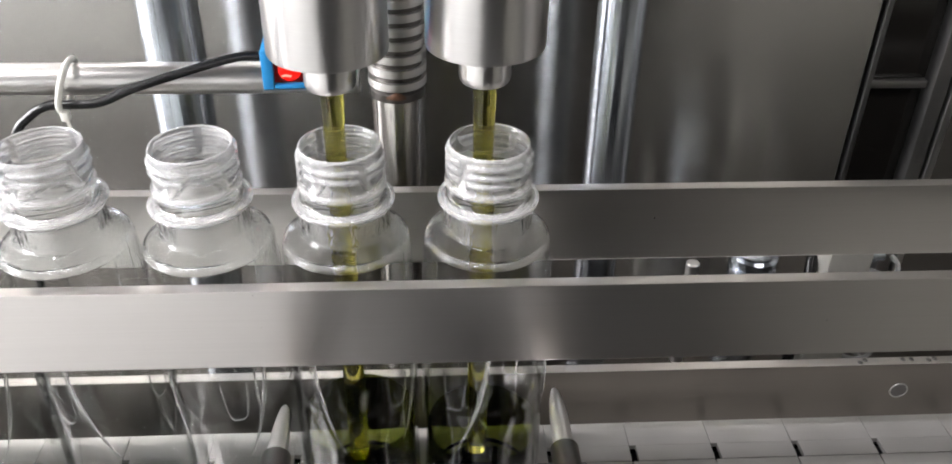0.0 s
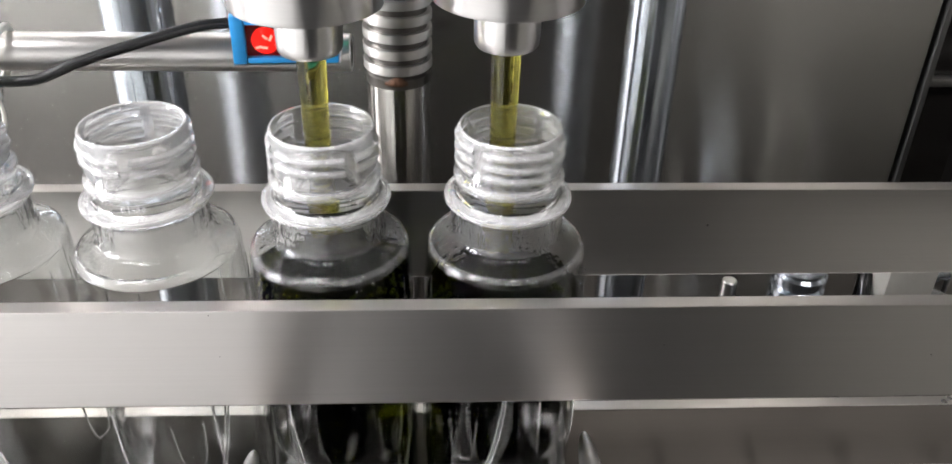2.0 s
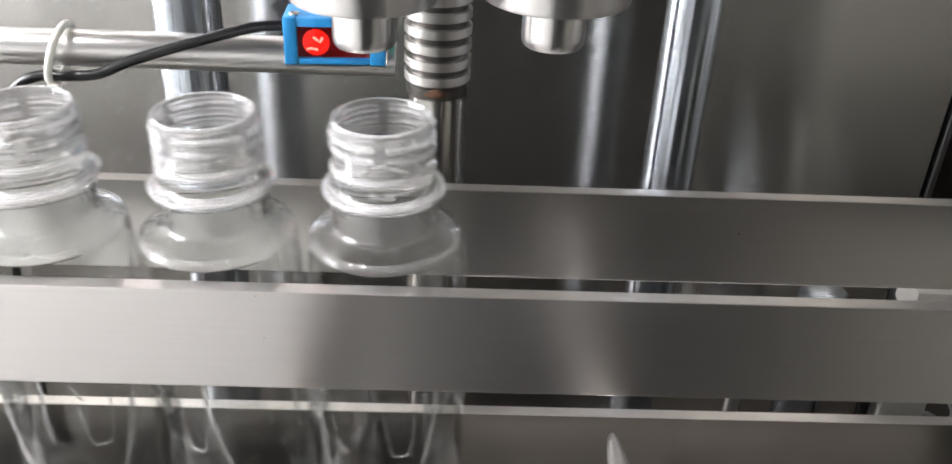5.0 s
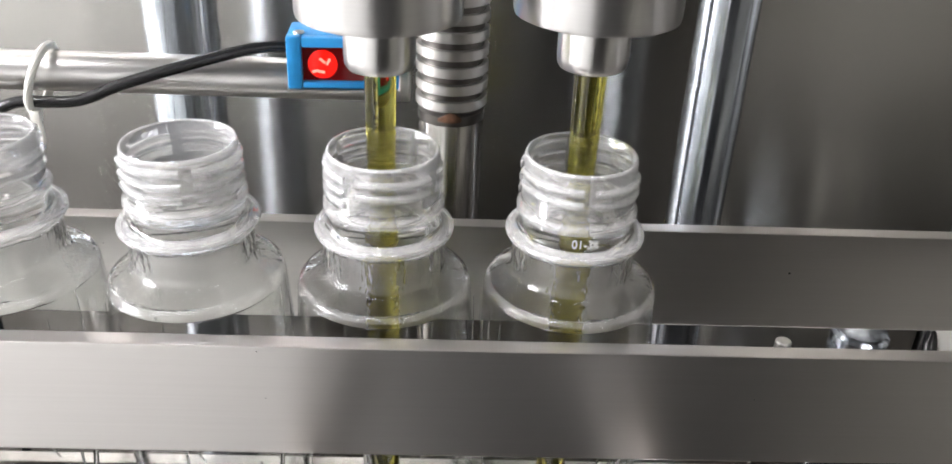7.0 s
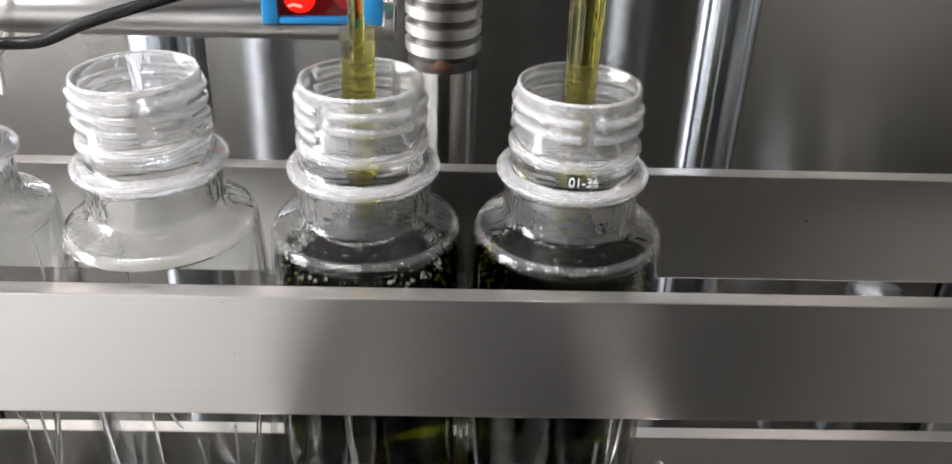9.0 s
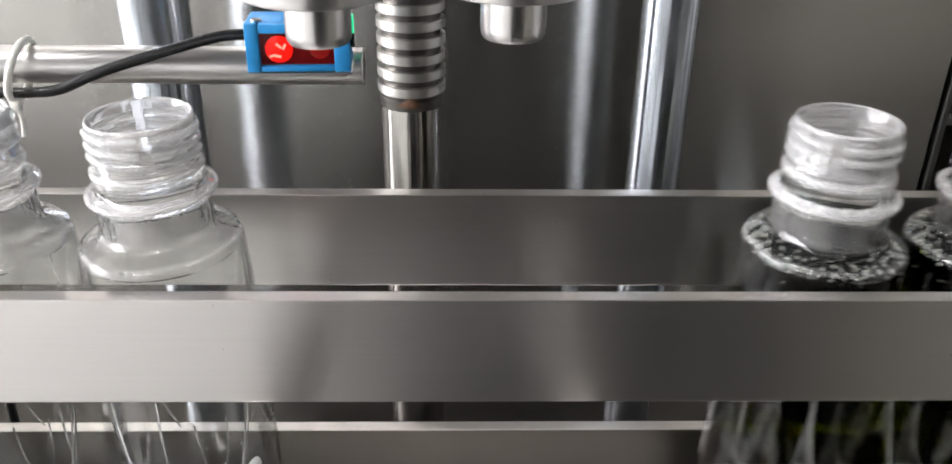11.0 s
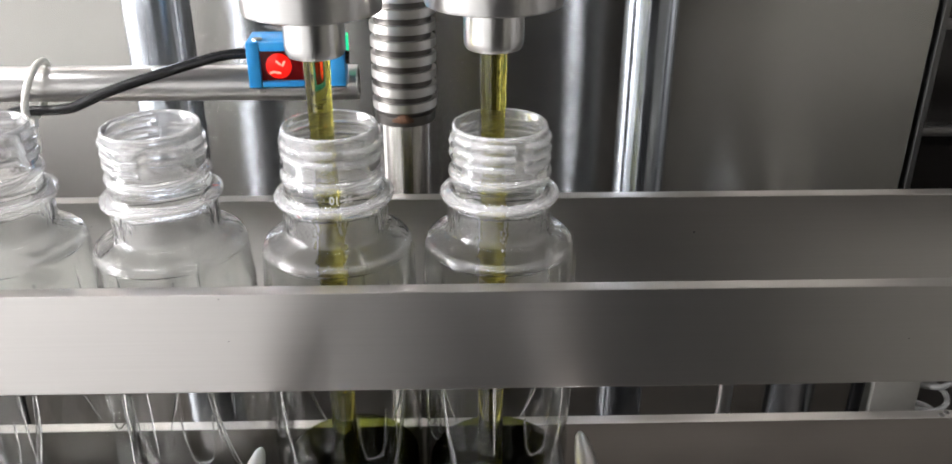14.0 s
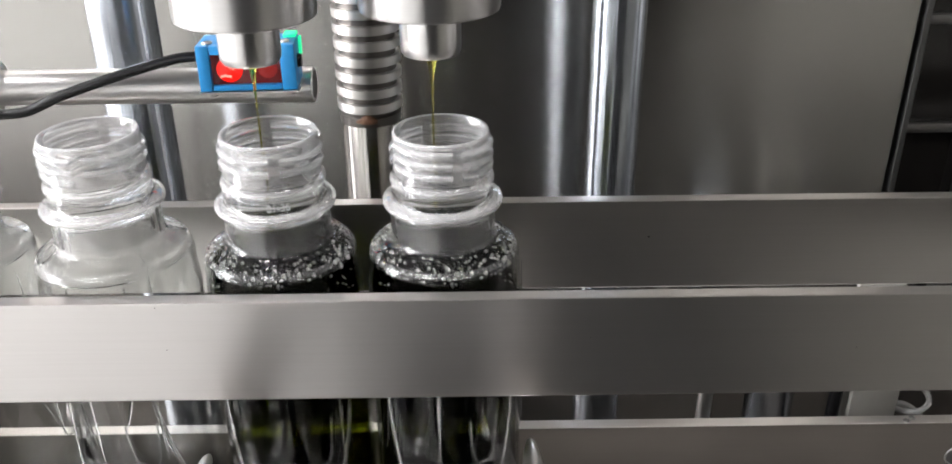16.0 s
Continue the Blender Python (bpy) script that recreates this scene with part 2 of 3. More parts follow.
def sweep(points, radius, segs=14, closed=False):
    """A round cord along smooth points (Catmull-Rom)."""
    P = [Vector(p) for p in points]
    path = []
    n = len(P)
    for i in range(n if closed else n - 1):
        p0, p1, p2, p3 = (P[(i - 1) % n], P[i], P[(i + 1) % n], P[(i + 2) % n]) if closed else (P[max(i - 1, 0)], P[i], P[i + 1], P[min(i + 2, n - 1)])
        for k in range(8):
            t = k / 8
            path.append(0.5 * (2 * p1 + (p2 - p0) * t + (2 * p0 - 5 * p1 + 4 * p2 - p3) * t * t + (3 * p1 - p0 - 3 * p2 + p3) * t ** 3))
    if not closed:
        path.append(P[-1])
    bm = bmesh.new()
    rings = []
    for i, p in enumerate(path):
        a, c = (path[i - 1], path[(i + 1) % len(path)]) if closed else (path[max(i - 1, 0)], path[min(i + 1, len(path) - 1)])
        d = (c - a).normalized()
        s = d.cross(Vector((0, 0.3, 1))).normalized()
        u = s.cross(d)
        rings.append([bm.verts.new(p + radius * (s * math.cos(2 * math.pi * k / segs) + u * math.sin(2 * math.pi * k / segs))) for k in range(segs)])
    for a, c in list(zip(rings, rings[1:])) + ([(rings[-1], rings[0])] if closed else []):
        for k in range(segs):
            bm.faces.new((a[k], a[(k + 1) % segs], c[(k + 1) % segs], c[k]))
    if not closed:
        bm.faces.new(rings[0])
        bm.faces.new(list(reversed(rings[-1])))
    return bm


# ---- the room ----
def build_room():
    solid("floor", boxed(-3, 3, -4, 1.3, -0.1, 0), FLOOR, "dark grey epoxy workshop floor", "floor", kind="structure", smooth=False)
    # ceiling is out of view; its dark tone keeps the bottle shoulders dark
    solid("ceiling", boxed(-3, 3, -4, 1.3, 2.9, 3.0), DARKCEIL, "unseen ceiling, dark to dim reflections on the bottles", "ceiling", kind="structure", smooth=False)
    solid("wall_north", boxed(-3, 3, 1.2, 1.3, 0, 2.9), WALL, "pale painted wall", "wall", kind="structure", smooth=False)
    solid("wall_south", boxed(-3, 3, -4.1, -4, 0, 2.9), WALL, "pale painted wall", "wall", kind="structure", smooth=False)
    solid("wall_east", boxed(3, 3.1, -4, 1.3, 0, 2.9), WALL, "pale painted wall", "wall", kind="structure", smooth=False)
    bm = bmesh.new()
    box(bm, -3.1, -3, -4, -1.3, 0, 2.9)
    box(bm, -3.1, -3, 0.8, 1.3, 0, 2.9)
    box(bm, -3.1, -3, -1.3, 0.8, 0, 0.95)
    box(bm, -3.1, -3, -1.3, 0.8, 2.55, 2.9)
    solid("wall_west", bm, WALL, "pale painted wall with a window opening", "wall", kind="structure", smooth=False)
    solid("backdrop", boxed(-3.3, -3.28, -1.7, 1.2, 0.6, 2.8), SKYPANE, "bright daylight outside", "backdrop", kind="structure", smooth=False)
    # added reflector: gives the rails their bright left part
    solid("wall_white_reflector", boxed(-2.2, -0.21, -0.95, -0.88, 0, 1.35), WHITEPANEL, "unseen white reflector panel for the rails", "wall", kind="structure", smooth=False)
    # unseen panels added to darken the middle and right of the rails
    solid("wall_for_reflection", boxed(-0.18, 0.43, -0.86, -0.8, 0, 2.1), GREYWALL, "unseen dull black panel reflected in the rails", "wall", kind="structure", smooth=False)
    solid("wall_for_reflection", boxed(0.432, 2.0, -0.95, -0.88, 0, 2.1), MIDWALL, "unseen grey panel reflected in the rails", "wall", kind="structure", smooth=False)
    for x, y in ((-0.8, -0.55), (0.75, -1.0)):
        lamp = thing("ceiling_light", (x, y, 2.9), "long white ceiling light with a lit diffuser", "ceiling light", "ceiling lights")
        part("housing", boxed(-0.65, 0.65, -0.13, 0.13, -0.06, 0, bevel=0.006), WHITE, lamp)
        part("diffuser", boxed(-0.62, 0.62, -0.1, 0.1, -0.07, -0.061, bevel=0.004), TUBE, lamp, "lit white diffuser")


build_room()


# ---- the machine's body ----
def build_machine():
    cab = thing("machine_cabinet", (0, 0, 0), "brushed stainless steel cabinet under the filling line", "machine cabinet")
    part("body", boxed(-1.1, 1.3, -0.13, 0.5, 0.08, 0.80, bevel=0.004), DULL, cab)
    part("tabletop", boxed(-1.1, 1.3, -0.14, 0.5, 0.80, 0.82, bevel=0.002), SHADETABLE, cab, "steel table plate")
    for x in (-1.0, 1.2):
        for y in (-0.08, 0.42):
            part("foot", turn(lathe([(0, 0), (0.03, 0), (0.03, 0.015), (0.012, 0.02), (0.012, 0.08), (0, 0.08)], 20), Matrix.Translation((x, y, 0))), BLACK, cab)
    back = thing("back_panel", (0, 0.32, 0.82), "tall brushed stainless steel back panel", "panel", kind="structure")
    part("sheet", boxed(-1.1, 0.3285, 0, 0.003, 0, 1.1), PANEL, back, smooth=False)
    part("fold", boxed(0.3205, 0.3285, 0.0035, 0.12, 0, 1.1), DULL, back, smooth=False)
    rec = thing("side_cabinet", (0.3325, 0.32, 0.82), "dark open side cabinet with steel edges", "cabinet", kind="structure")
    part("window", boxed(0.0055, 0.056, 0.012, 0.016, 0, 1.1), DARKGLASS, rec, "black glossy window", smooth=False)
    part("edge_strip", boxed(0.0005, 0.005, -0.002, 0.02, 0, 1.1, bevel=0.001), DULL, rec, "thin dull steel edge strip")
    for z in (0.218, 0.30, 0.38):
        part("ledge", boxed(0.0056, 0.0555, 0.004, 0.0118, z, z + 0.007, bevel=0.0015), DULL, rec)
    part("post", boxed(0.0565, 0.0695, -0.004, 0.03, 0, 1.1, bevel=0.002), DULL, rec, "dull steel upright")
    part("bright_strip", boxed(0.0725, 0.079, -0.006, 0.03, 0, 1.1, bevel=0.0015), SATIN, rec, "bright steel strip")
    part("side_sheet", boxed(0.0792, 0.9, 0.0, 0.004, 0, 1.1), PANEL, rec, smooth=False)
    # the cabinet's inner shade is put into this sheet's colour
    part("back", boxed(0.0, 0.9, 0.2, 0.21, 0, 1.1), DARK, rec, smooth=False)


build_machine()


def rod(name, x, y, r, z0, z1, mat, label):
    bm = lathe([(0, 0), (r - 0.001, 0), (r, 0.001), (r, z1 - z0 - 0.001), (r - 0.001, z1 - z0), (0, z1 - z0)], 72)
    return solid(name, bm, mat, label, "guide rod", at=(x, y, z0))


rod("guide_rod", 0.096, 0.195, 0.0155, 0.82, RING + 0.24, CHROME, "polished chromed steel guide rod standing on the table")
rod("guide_rod", -0.1835, 0.196, 0.0185, 0.82, RING + 0.24, CHROME, "thick polished chromed steel guide rod on the table")


def build_lead_screw():
    t = thing("lead_screw", (-0.0446, 0.172, 0.82), "steel lifting column with a threaded upper half", "lifting column")
    z = RING - 0.0312 - 0.82
    part("shaft", lathe([(0, 0), (0.0165, 0), (0.0165, z), (0, z)], 64), SHAFT, t, "smooth polished lower shaft")
    part("collar", turn(lathe([(0.0160, 0), (0.0168, 0.0004), (0.0170, 0.0055), (0.0160, 0.0065)], 48), Matrix.Translation((0, 0, z - 0.001))), GROOVE, t, "dark steel collar")
    bm = bmesh.new()
    cols = [[bm.verts.new((r * math.cos(a), r * math.sin(a), z + 0.0022 + dz * (0.5 + 0.3 * math.sin(7 * a)))) for r, dz in ((0.0168, -0.0012), (0.0174, 0.0003), (0.0173, 0.0048), (0.0168, 0.0058))] for a in [radians(-112 + 5 * k) for k in range(9)]]
    for c0, c1 in zip(cols, cols[1:]):
        for j in range(4):
            bm.faces.new((c0[j], c1[j], c1[(j + 1) % 4], c0[(j + 1) % 4]))
    bm.faces.new(cols[0])
    bm.faces.new(list(reversed(cols[-1])))
    part("rust_patch", bm, RUST, t, "rust-brown stain on the collar")
    ring = mesh_of("thread_ring", lathe([(0.0155, 0.0), (0.0177, 0.0), (0.0180, 0.0003), (0.0180, 0.0047), (0.0177, 0.0050), (0.0155, 0.0050)], 56, close=True), RINGSTEEL, angle=35)
    for k in range(26):
        ob = new("thread_ring", ring)
        ob.parent = t
        ob.matrix_basis = Matrix.Translation((0, 0, z + 0.0075 + 0.0085 * k)) @ pose(0, 0, 0, 0.8, 0, 37 * k)
    # shade in the gaps between the rings is put into the core's colour
    part("core", turn(lathe([(0, 0), (0.0156, 0), (0.0156, 0.225), (0, 0.225)], 48), Matrix.Translation((0, 0, z + 0.004))), GROOVE, t, "core darkened for the shade between the threads")


build_lead_screw()


# ---- nozzles and their beam ----
NOZZLES = (-0.0026, -0.0662)
NOZZLE_LIFT = (0.0022, 0.0)


def build_nozzle(x, lift):
    t = thing("filling_nozzle", (x, 0.001, RING + 0.0495 + lift), "turned stainless steel filling nozzle under the beam", "filling nozzle", "filling nozzles")
    tip = [(0.0066, 0.0), (0.0098, 0.0003), (0.0106, 0.0016), (0.0108, 0.004), (0.0108, 0.016), (0.0066, 0.016)]
    part("tip", lathe(tip, 64, close=True), TURNED, t, "narrow outlet tip")
    sl = [(0.0068, 0.0158), (0.0232, 0.0158), (0.0243, 0.0163), (0.0246, 0.0175), (0.0246, 0.183), (0.0246, 0.1852), (0.0068, 0.1852)]
    part("sleeve", lathe(sl, 96, close=True), TURNED, t, "wide turned sleeve")
    part("seal", turn(lathe([(0.0058, 0.0), (0.0085, 0.0), (0.0085, 0.003), (0.0058, 0.003)], 32, close=True), Matrix.Translation((0, 0, 0.0005))), BLACK, t, "black outlet seal")


for x, lift in zip(NOZZLES, NOZZLE_LIFT):
    build_nozzle(x, lift)

bm = boxed(-0.32, 0.24, -0.05, 0.225, RING + 0.2348, RING + 0.26, bevel=0.002)
solid("nozzle_beam", bm, DULL, "steel cross beam that carries the filling nozzles", "beam")


# ---- rails ----
def build_rail(name, y0, y1, z0, z1, label, mat):
    t = thing(name, (0, 0, RING), label, "guide rail", "guide rails")
    part("bar", boxed(-0.62, 0.72, y0, y1, z0, z1, bevel=0.0004, segs=2), mat, t, smooth=False)
    return t


front_rail = build_rail("guide_rail", -0.0375, -0.0315, -0.0686, -0.0264, "flat brushed stainless steel guide rail before the bottles", RAIL)
back_rail = build_rail("guide_rail", 0.0350, 0.0410, -0.0644, -0.0222, "flat brushed stainless steel guide rail behind the bottles", RAIL)
lower = build_rail("guide_rail", 0.0330, 0.0394, -0.1825, -0.1414, "low steel guide rail, coloured darker, with a drilled hole", LOWRAIL)
part("top_edge", boxed(-0.62, 0.72, 0.0332, 0.0392, -0.1416, -0.1411, bevel=0.0002, segs=1), RAIL, lower, "thin brighter top edge", smooth=False)
part("hole_rim", turn(lathe([(0.0046, -0.0002), (0.0056, -0.0002), (0.0054, 0.0005), (0.0048, 0.0005)], 28, close=True), pose(0.2483, 0.0329, -0.1616, 90, 0, 0)), DULL, lower, "lighter rim of the hole")
# a flat dark disc draws the shade in the hole
part("hole", turn(lathe([(0, 0.0), (0.0042, 0.0), (0.0052, 0.0003), (0.0052, -0.0004), (0, -0.0004)], 28), pose(0.2483, 0.0328, -0.1616, 90, 0, 0)), DARK, lower, "dark disc for the shade in the drilled hole")
for x in (0.221, 0.2245, 0.247, 0.252, 0.262, 0.266):
    part("pit", turn(lathe([(0, 0.0003), (0.0012, 0.0002), (0.0017, -0.0003), (0, -0.0003)], 12), pose(x, 0.0362 + 0.0012 * math.sin(x * 900), -0.1409)), DARK, lower, "small dark pit")
rng = random.Random(3)
for rail, y, z0, z1, n in ((front_rail, -0.0376, -0.0675, -0.028, 5), (back_rail, 0.0349, -0.063, -0.024, 4)):
    for k in range(n):
        x, z, r = rng.uniform(-0.2, 0.22), rng.uniform(z0, z1), rng.uniform(0.00012, 0.00028)
        if k == 0 and rail is back_rail:
            x, z, r = 0.0877, -0.0392, 0.0005
        part("speck", turn(lathe([(0, 0.0002), (r * 0.7, 0.00015), (r, -0.0002), (0, -0.0002)], 10), pose(x, y, z, 90, 0, 0)), DARK, rail)
for x in (-0.6, 0.7):
    for y in (-0.0412, 0.0447):
        bm = boxed(x - 0.008, x + 0.008, y - 0.0035, y + 0.0035, 0.82, RING - 0.02, bevel=0.001)
        solid("rail_post", bm, DULL, "square steel post that holds the guide rails", "post", "rail posts")


# ---- conveyor ----
def build_conveyor():
    t = thing("conveyor", (0, 0, 0.82), "stainless steel slat chain conveyor under the bottles", "conveyor")
    h = CHAIN - 0.82
    for y in (-0.05, 0.046):
        part("side_frame", boxed(-1.1, 1.3, y, y + 0.004, 0, h - 0.004, bevel=0.001), DULL, t, smooth=False)
    part("bed", boxed(-1.1, 1.3, -0.046, 0.046, 0.0, 0.006), DULL, t, smooth=False)
    part("wear_strip", boxed(-1.1, 1.3, 0.034, 0.0455, h - 0.02, h - 0.0035), BLACK, t, smooth=False)
    part("wear_strip", boxed(-1.1, 1.3, -0.0455, -0.034, h - 0.02, h - 0.0035), BLACK, t, smooth=False)
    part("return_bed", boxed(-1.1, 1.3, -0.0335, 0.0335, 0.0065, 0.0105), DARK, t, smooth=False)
    pitch = 0.0487
    p2 = pitch / 2
    bm = boxed(-p2 + 0.0002, p2 - 0.0002, 0.0222, 0.0415, -0.003, 0)
    box(bm, -p2 + 0.0040, p2 - 0.0002, 0.0105, 0.0221, -0.003, -0.00005)
    rear = mesh_of("slat", bm, CHAINSTEEL, False)
    front = mesh_of("slat", boxed(-p2 + 0.0003, p2 - 0.0003, -0.0415, 0.0100, -0.003, 0, bevel=0.0005), CHAINSTEEL, False)
    for i in range(-22, 27):
        for me in (rear, front):
            s = new("slat", me)
            s.parent = t
            s.location = (0.0885 + p2 + pitch * i, 0, h)


build_conveyor()


# ---- stop pins ----
PINS = (0.0345, -0.098)
PIN_TIPS = (-0.014, -0.021)
PIN_Z = RING - 0.109


def build_pin(x, y_tip):
    act = thing("stop_actuator", (x, -0.125, PIN_Z), "small steel air cylinder bracketed to the conveyor side", "air cylinder", "stop cylinders")
    part("barrel", turn(lathe([(0.0055, 0), (0.011, 0), (0.012, 0.001), (0.012, 0.07), (0.011, 0.071), (0.0055, 0.071)], 32, close=True), pose(0, 0, 0, 90, 0, 0)), DULL, act)
    # added sleeve: keeps the pin's bright stripe out of the front rail
    part("dimming_sleeve", turn(lathe([(0.0052, -0.072), (0.0062, -0.072), (0.0066, -0.0715), (0.0066, -0.0002), (0.0052, -0.0002)], 28, close=True), pose(0, 0, 0, 90, 0, 0)), GROOVE, act, "dark sleeve added to hide the pin from the rail")
    part("bracket", boxed(-0.012, 0.012, -0.03, 0.0745, -0.0185, -0.0125, bevel=0.0008), DULL, act)
    part("bracket_leg", boxed(-0.012, 0.012, 0.0705, 0.0745, -0.1, -0.0186, bevel=0.0008), DULL, act)
    pin = solid("stop_pin", turn(lathe([(0, 0), (0.0012, 0.0003), (0.0022, 0.0025), (0.0034, 0.009), (0.0043, 0.018), (0.0047, 0.028), (0.0047, 0.118), (0, 0.118)], 36), pose(0, 0, 0, 90, 0, 0)),
                SATIN, "pointed polished steel stop pin between the bottles", "stop pin", "stop pins", at=(x, y_tip, PIN_Z))
    return pin


PIN_THINGS = [build_pin(x, y) for x, y in zip(PINS, PIN_TIPS)]


# ---- sensor on its tube, with its cable ----
def build_sensor():
    tube = thing("sensor_tube", (-0.062, 0.1, RING + 0.0105), "satin stainless steel tube that carries the sensor", "tube")
    bm = turn(lathe([(0.0066, 0), (0.0079, 0), (0.0083, 0.0004), (0.0083, 0.6), (0.0066, 0.6)], 48, close=True), pose(0, 0, 0, 0, -90, 0))
    part("pipe", bm, SATIN, tube)
    # dark disc in place of the shade down the tube
    part("bore", turn(lathe([(0, 0), (0.0065, 0), (0.0065, 0.002), (0, 0.002)], 32), pose(-0.004, 0, 0, 0, -90, 0)), DARK, tube, "dark disc for the shade in the open tube end")
    post = solid("tube_post", boxed(-0.64, -0.61, 0.085, 0.115, 0.82, RING + 0.024, bevel=0.001), DULL, "square steel post that holds the tube", "post")
    s = thing("photo_sensor", pose(-0.0868, 0.0835, RING + 0.0162, 0, 0, 3), "bright blue photoelectric sensor glowing red, screwed to the tube", "sensor")
    w, d2, h = 0.0212, 0.0100, 0.0205
    # housing: a frame round the window, open towards the front
    bm = bmesh.new()
    box(bm, -w, w, -d2 + 0.003, d2, 0.0, h, bevel=0.0012)
    part("housing", bm, BLUE, s)
    part("side_rim", boxed(-w, -w + 0.0055, -d2 - 0.0012, -d2 + 0.0035, 0, h, bevel=0.0008), BLUE, s)
    part("side_rim", boxed(w - 0.0065, w, -d2 - 0.0012, -d2 + 0.0035, 0, h, bevel=0.0008), BLUE, s)
    part("top_rim", boxed(-w + 0.0056, w - 0.0066, -d2 - 0.0010, -d2 + 0.0035, h - 0.0042, h - 0.0002, bevel=0.0008), BLUE, s)
    part("bottom_rim", boxed(-w + 0.0056, w - 0.0066, -d2 - 0.0010, -d2 + 0.0035, 0.0002, 0.0028, bevel=0.0008), BLUE, s)
    win = part("window", boxed(-w + 0.0055, w - 0.0065, -d2 + 0.0012, -d2 + 0.0032, 0.0028, h - 0.0042), REDGLASS, s, "dark red front window", smooth=False)
    bm = lathe([(0, 0.0006), (0.003, 0.0004), (0.0056, -0.0001), (0.0060, -0.0012), (0, -0.0012)], 36)
    part("emitter", turn(bm, pose(-w + 0.0133, -d2 + 0.0010, 0.0093, 90, 0, 0)), REDLED, win, "glowing red emitter")
    bm = bmesh.new()
    for x0, z0, a in ((0.0, 0.0016, 40), (-0.0028, -0.0026, -15), (0.0022, 0.0012, 120), (-0.0005, -0.0028, 10)):
        turn2 = boxed(-0.0013, 0.0013, -0.0002, 0.0002, -0.0005, 0.0005, bevel=0.00015)
        turn(turn2, pose(-w + 0.0133 + x0, -d2 + 0.0005, 0.0093 + z0, 0, a, 0))
        me = bpy.data.meshes.new("tmp")
        turn2.to_mesh(me)
        turn2.free()
        bm.from_mesh(me)
        bpy.data.meshes.remove(me)
    part("emitter_die", bm, REDSPOT, win, "bright emitter wires", smooth=False)
    bm = lathe([(0, 0.0002), (0.0042, 0.0), (0.0045, -0.001), (0, -0.001)], 28)
    part("receiver", turn(bm, pose(w - 0.0125, -d2 + 0.0010, 0.0093, 90, 0, 0)), glow("dim_red_receiver", (0.3, 0.01, 0.008), 0.12), win, "dim red receiver lens")
    for x in (-w + 0.0045, w - 0.0045):
        part("top_screw", turn(lathe([(0, 0.0009), (0.0007, 0.0002), (0.0015, 0.0002), (0.0021, 0.0006), (0.0022, 0.0), (0, 0)], 20), Matrix.Translation((x, -0.0055, h))), TURNED, s, "steel screw in the top")
    part("indicator", boxed(w - 0.006, w - 0.0004, 0.001, d2 - 0.001, h + 0.0001, h + 0.0013, bevel=0.0004), GREENLED, s, "glowing green indicator")
    part("indicator", boxed(w + 0.0001, w + 0.0010, 0.004, d2 - 0.001, 0.011, h - 0.001, bevel=0.0003), GREENLED, s, "glowing green indicator")
    part("knob", turn(lathe([(0, 0.0018), (0.0028, 0.0018), (0.0032, 0.0), (0, 0)], 20), pose(w, -0.002, 0.011, 0, 90, 0)), BLACK, s, "black setting knob")
    part("bracket", boxed(-w - 0.0005, w + 0.0005, -d2 - 0.001, d2 + 0.003, -0.0014, -0.0002, bevel=0.0003), TURNED, s, "thin steel bracket plate", smooth=False)
    for x in (-w + 0.0042, w - 0.0042):
        part("bolt", turn(lathe([(0, -0.0035), (0.0020, -0.0033), (0.0026, -0.0026), (0.0028, -0.0014), (0, -0.0014)], 20), Matrix.Translation((x, -0.0058, 0))), TURNED, s, "steel bolt head")
    cable = solid("sensor_cable", sweep([(-0.1075, 0.089, RING + 0.0275), (-0.122, 0.089, RING + 0.0265), (-0.1466, 0.0885, RING + 0.0198), (-0.1764, 0.088, RING + 0.0102), (-0.194, 0.088, RING + 0.0028),
                                         (-0.2075, 0.0885, RING + 0.0012), (-0.222, 0.0895, RING + 0.0002), (-0.233, 0.09, RING - 0.006), (-0.243, 0.09, RING - 0.018), (-0.25, 0.09, RING - 0.05), (-0.26, 0.1, RING - 0.14), (-0.27, 0.11, 0.823)], 0.0024),
                  BLACK, "black rubber sensor cable tied to the tube", "cable")
    tie = thing("cable_tie", (-0.2125, 0.0, RING), "white nylon tie round tube and cable", "cable tie")
    ring = [(0.004 * math.sin(a), 0.0965 + 0.0135 * math.cos(a), 0.0085 + 0.0135 * math.sin(a)) for a in [2 * math.pi * k / 10 for k in range(10)]]
    part("strap", sweep(ring, 0.0017, 8, True), WHITE, tie)
    part("lock", boxed(-0.0022, 0.0018, 0.0835, 0.0875, -0.0062, -0.0015, bevel=0.0006), WHITE, tie)
    part("tail", sweep([(0, 0.086, -0.005), (0.001, 0.085, -0.012), (0.0, 0.0855, -0.018)], 0.0009, 8), WHITE, tie)


build_sensor()


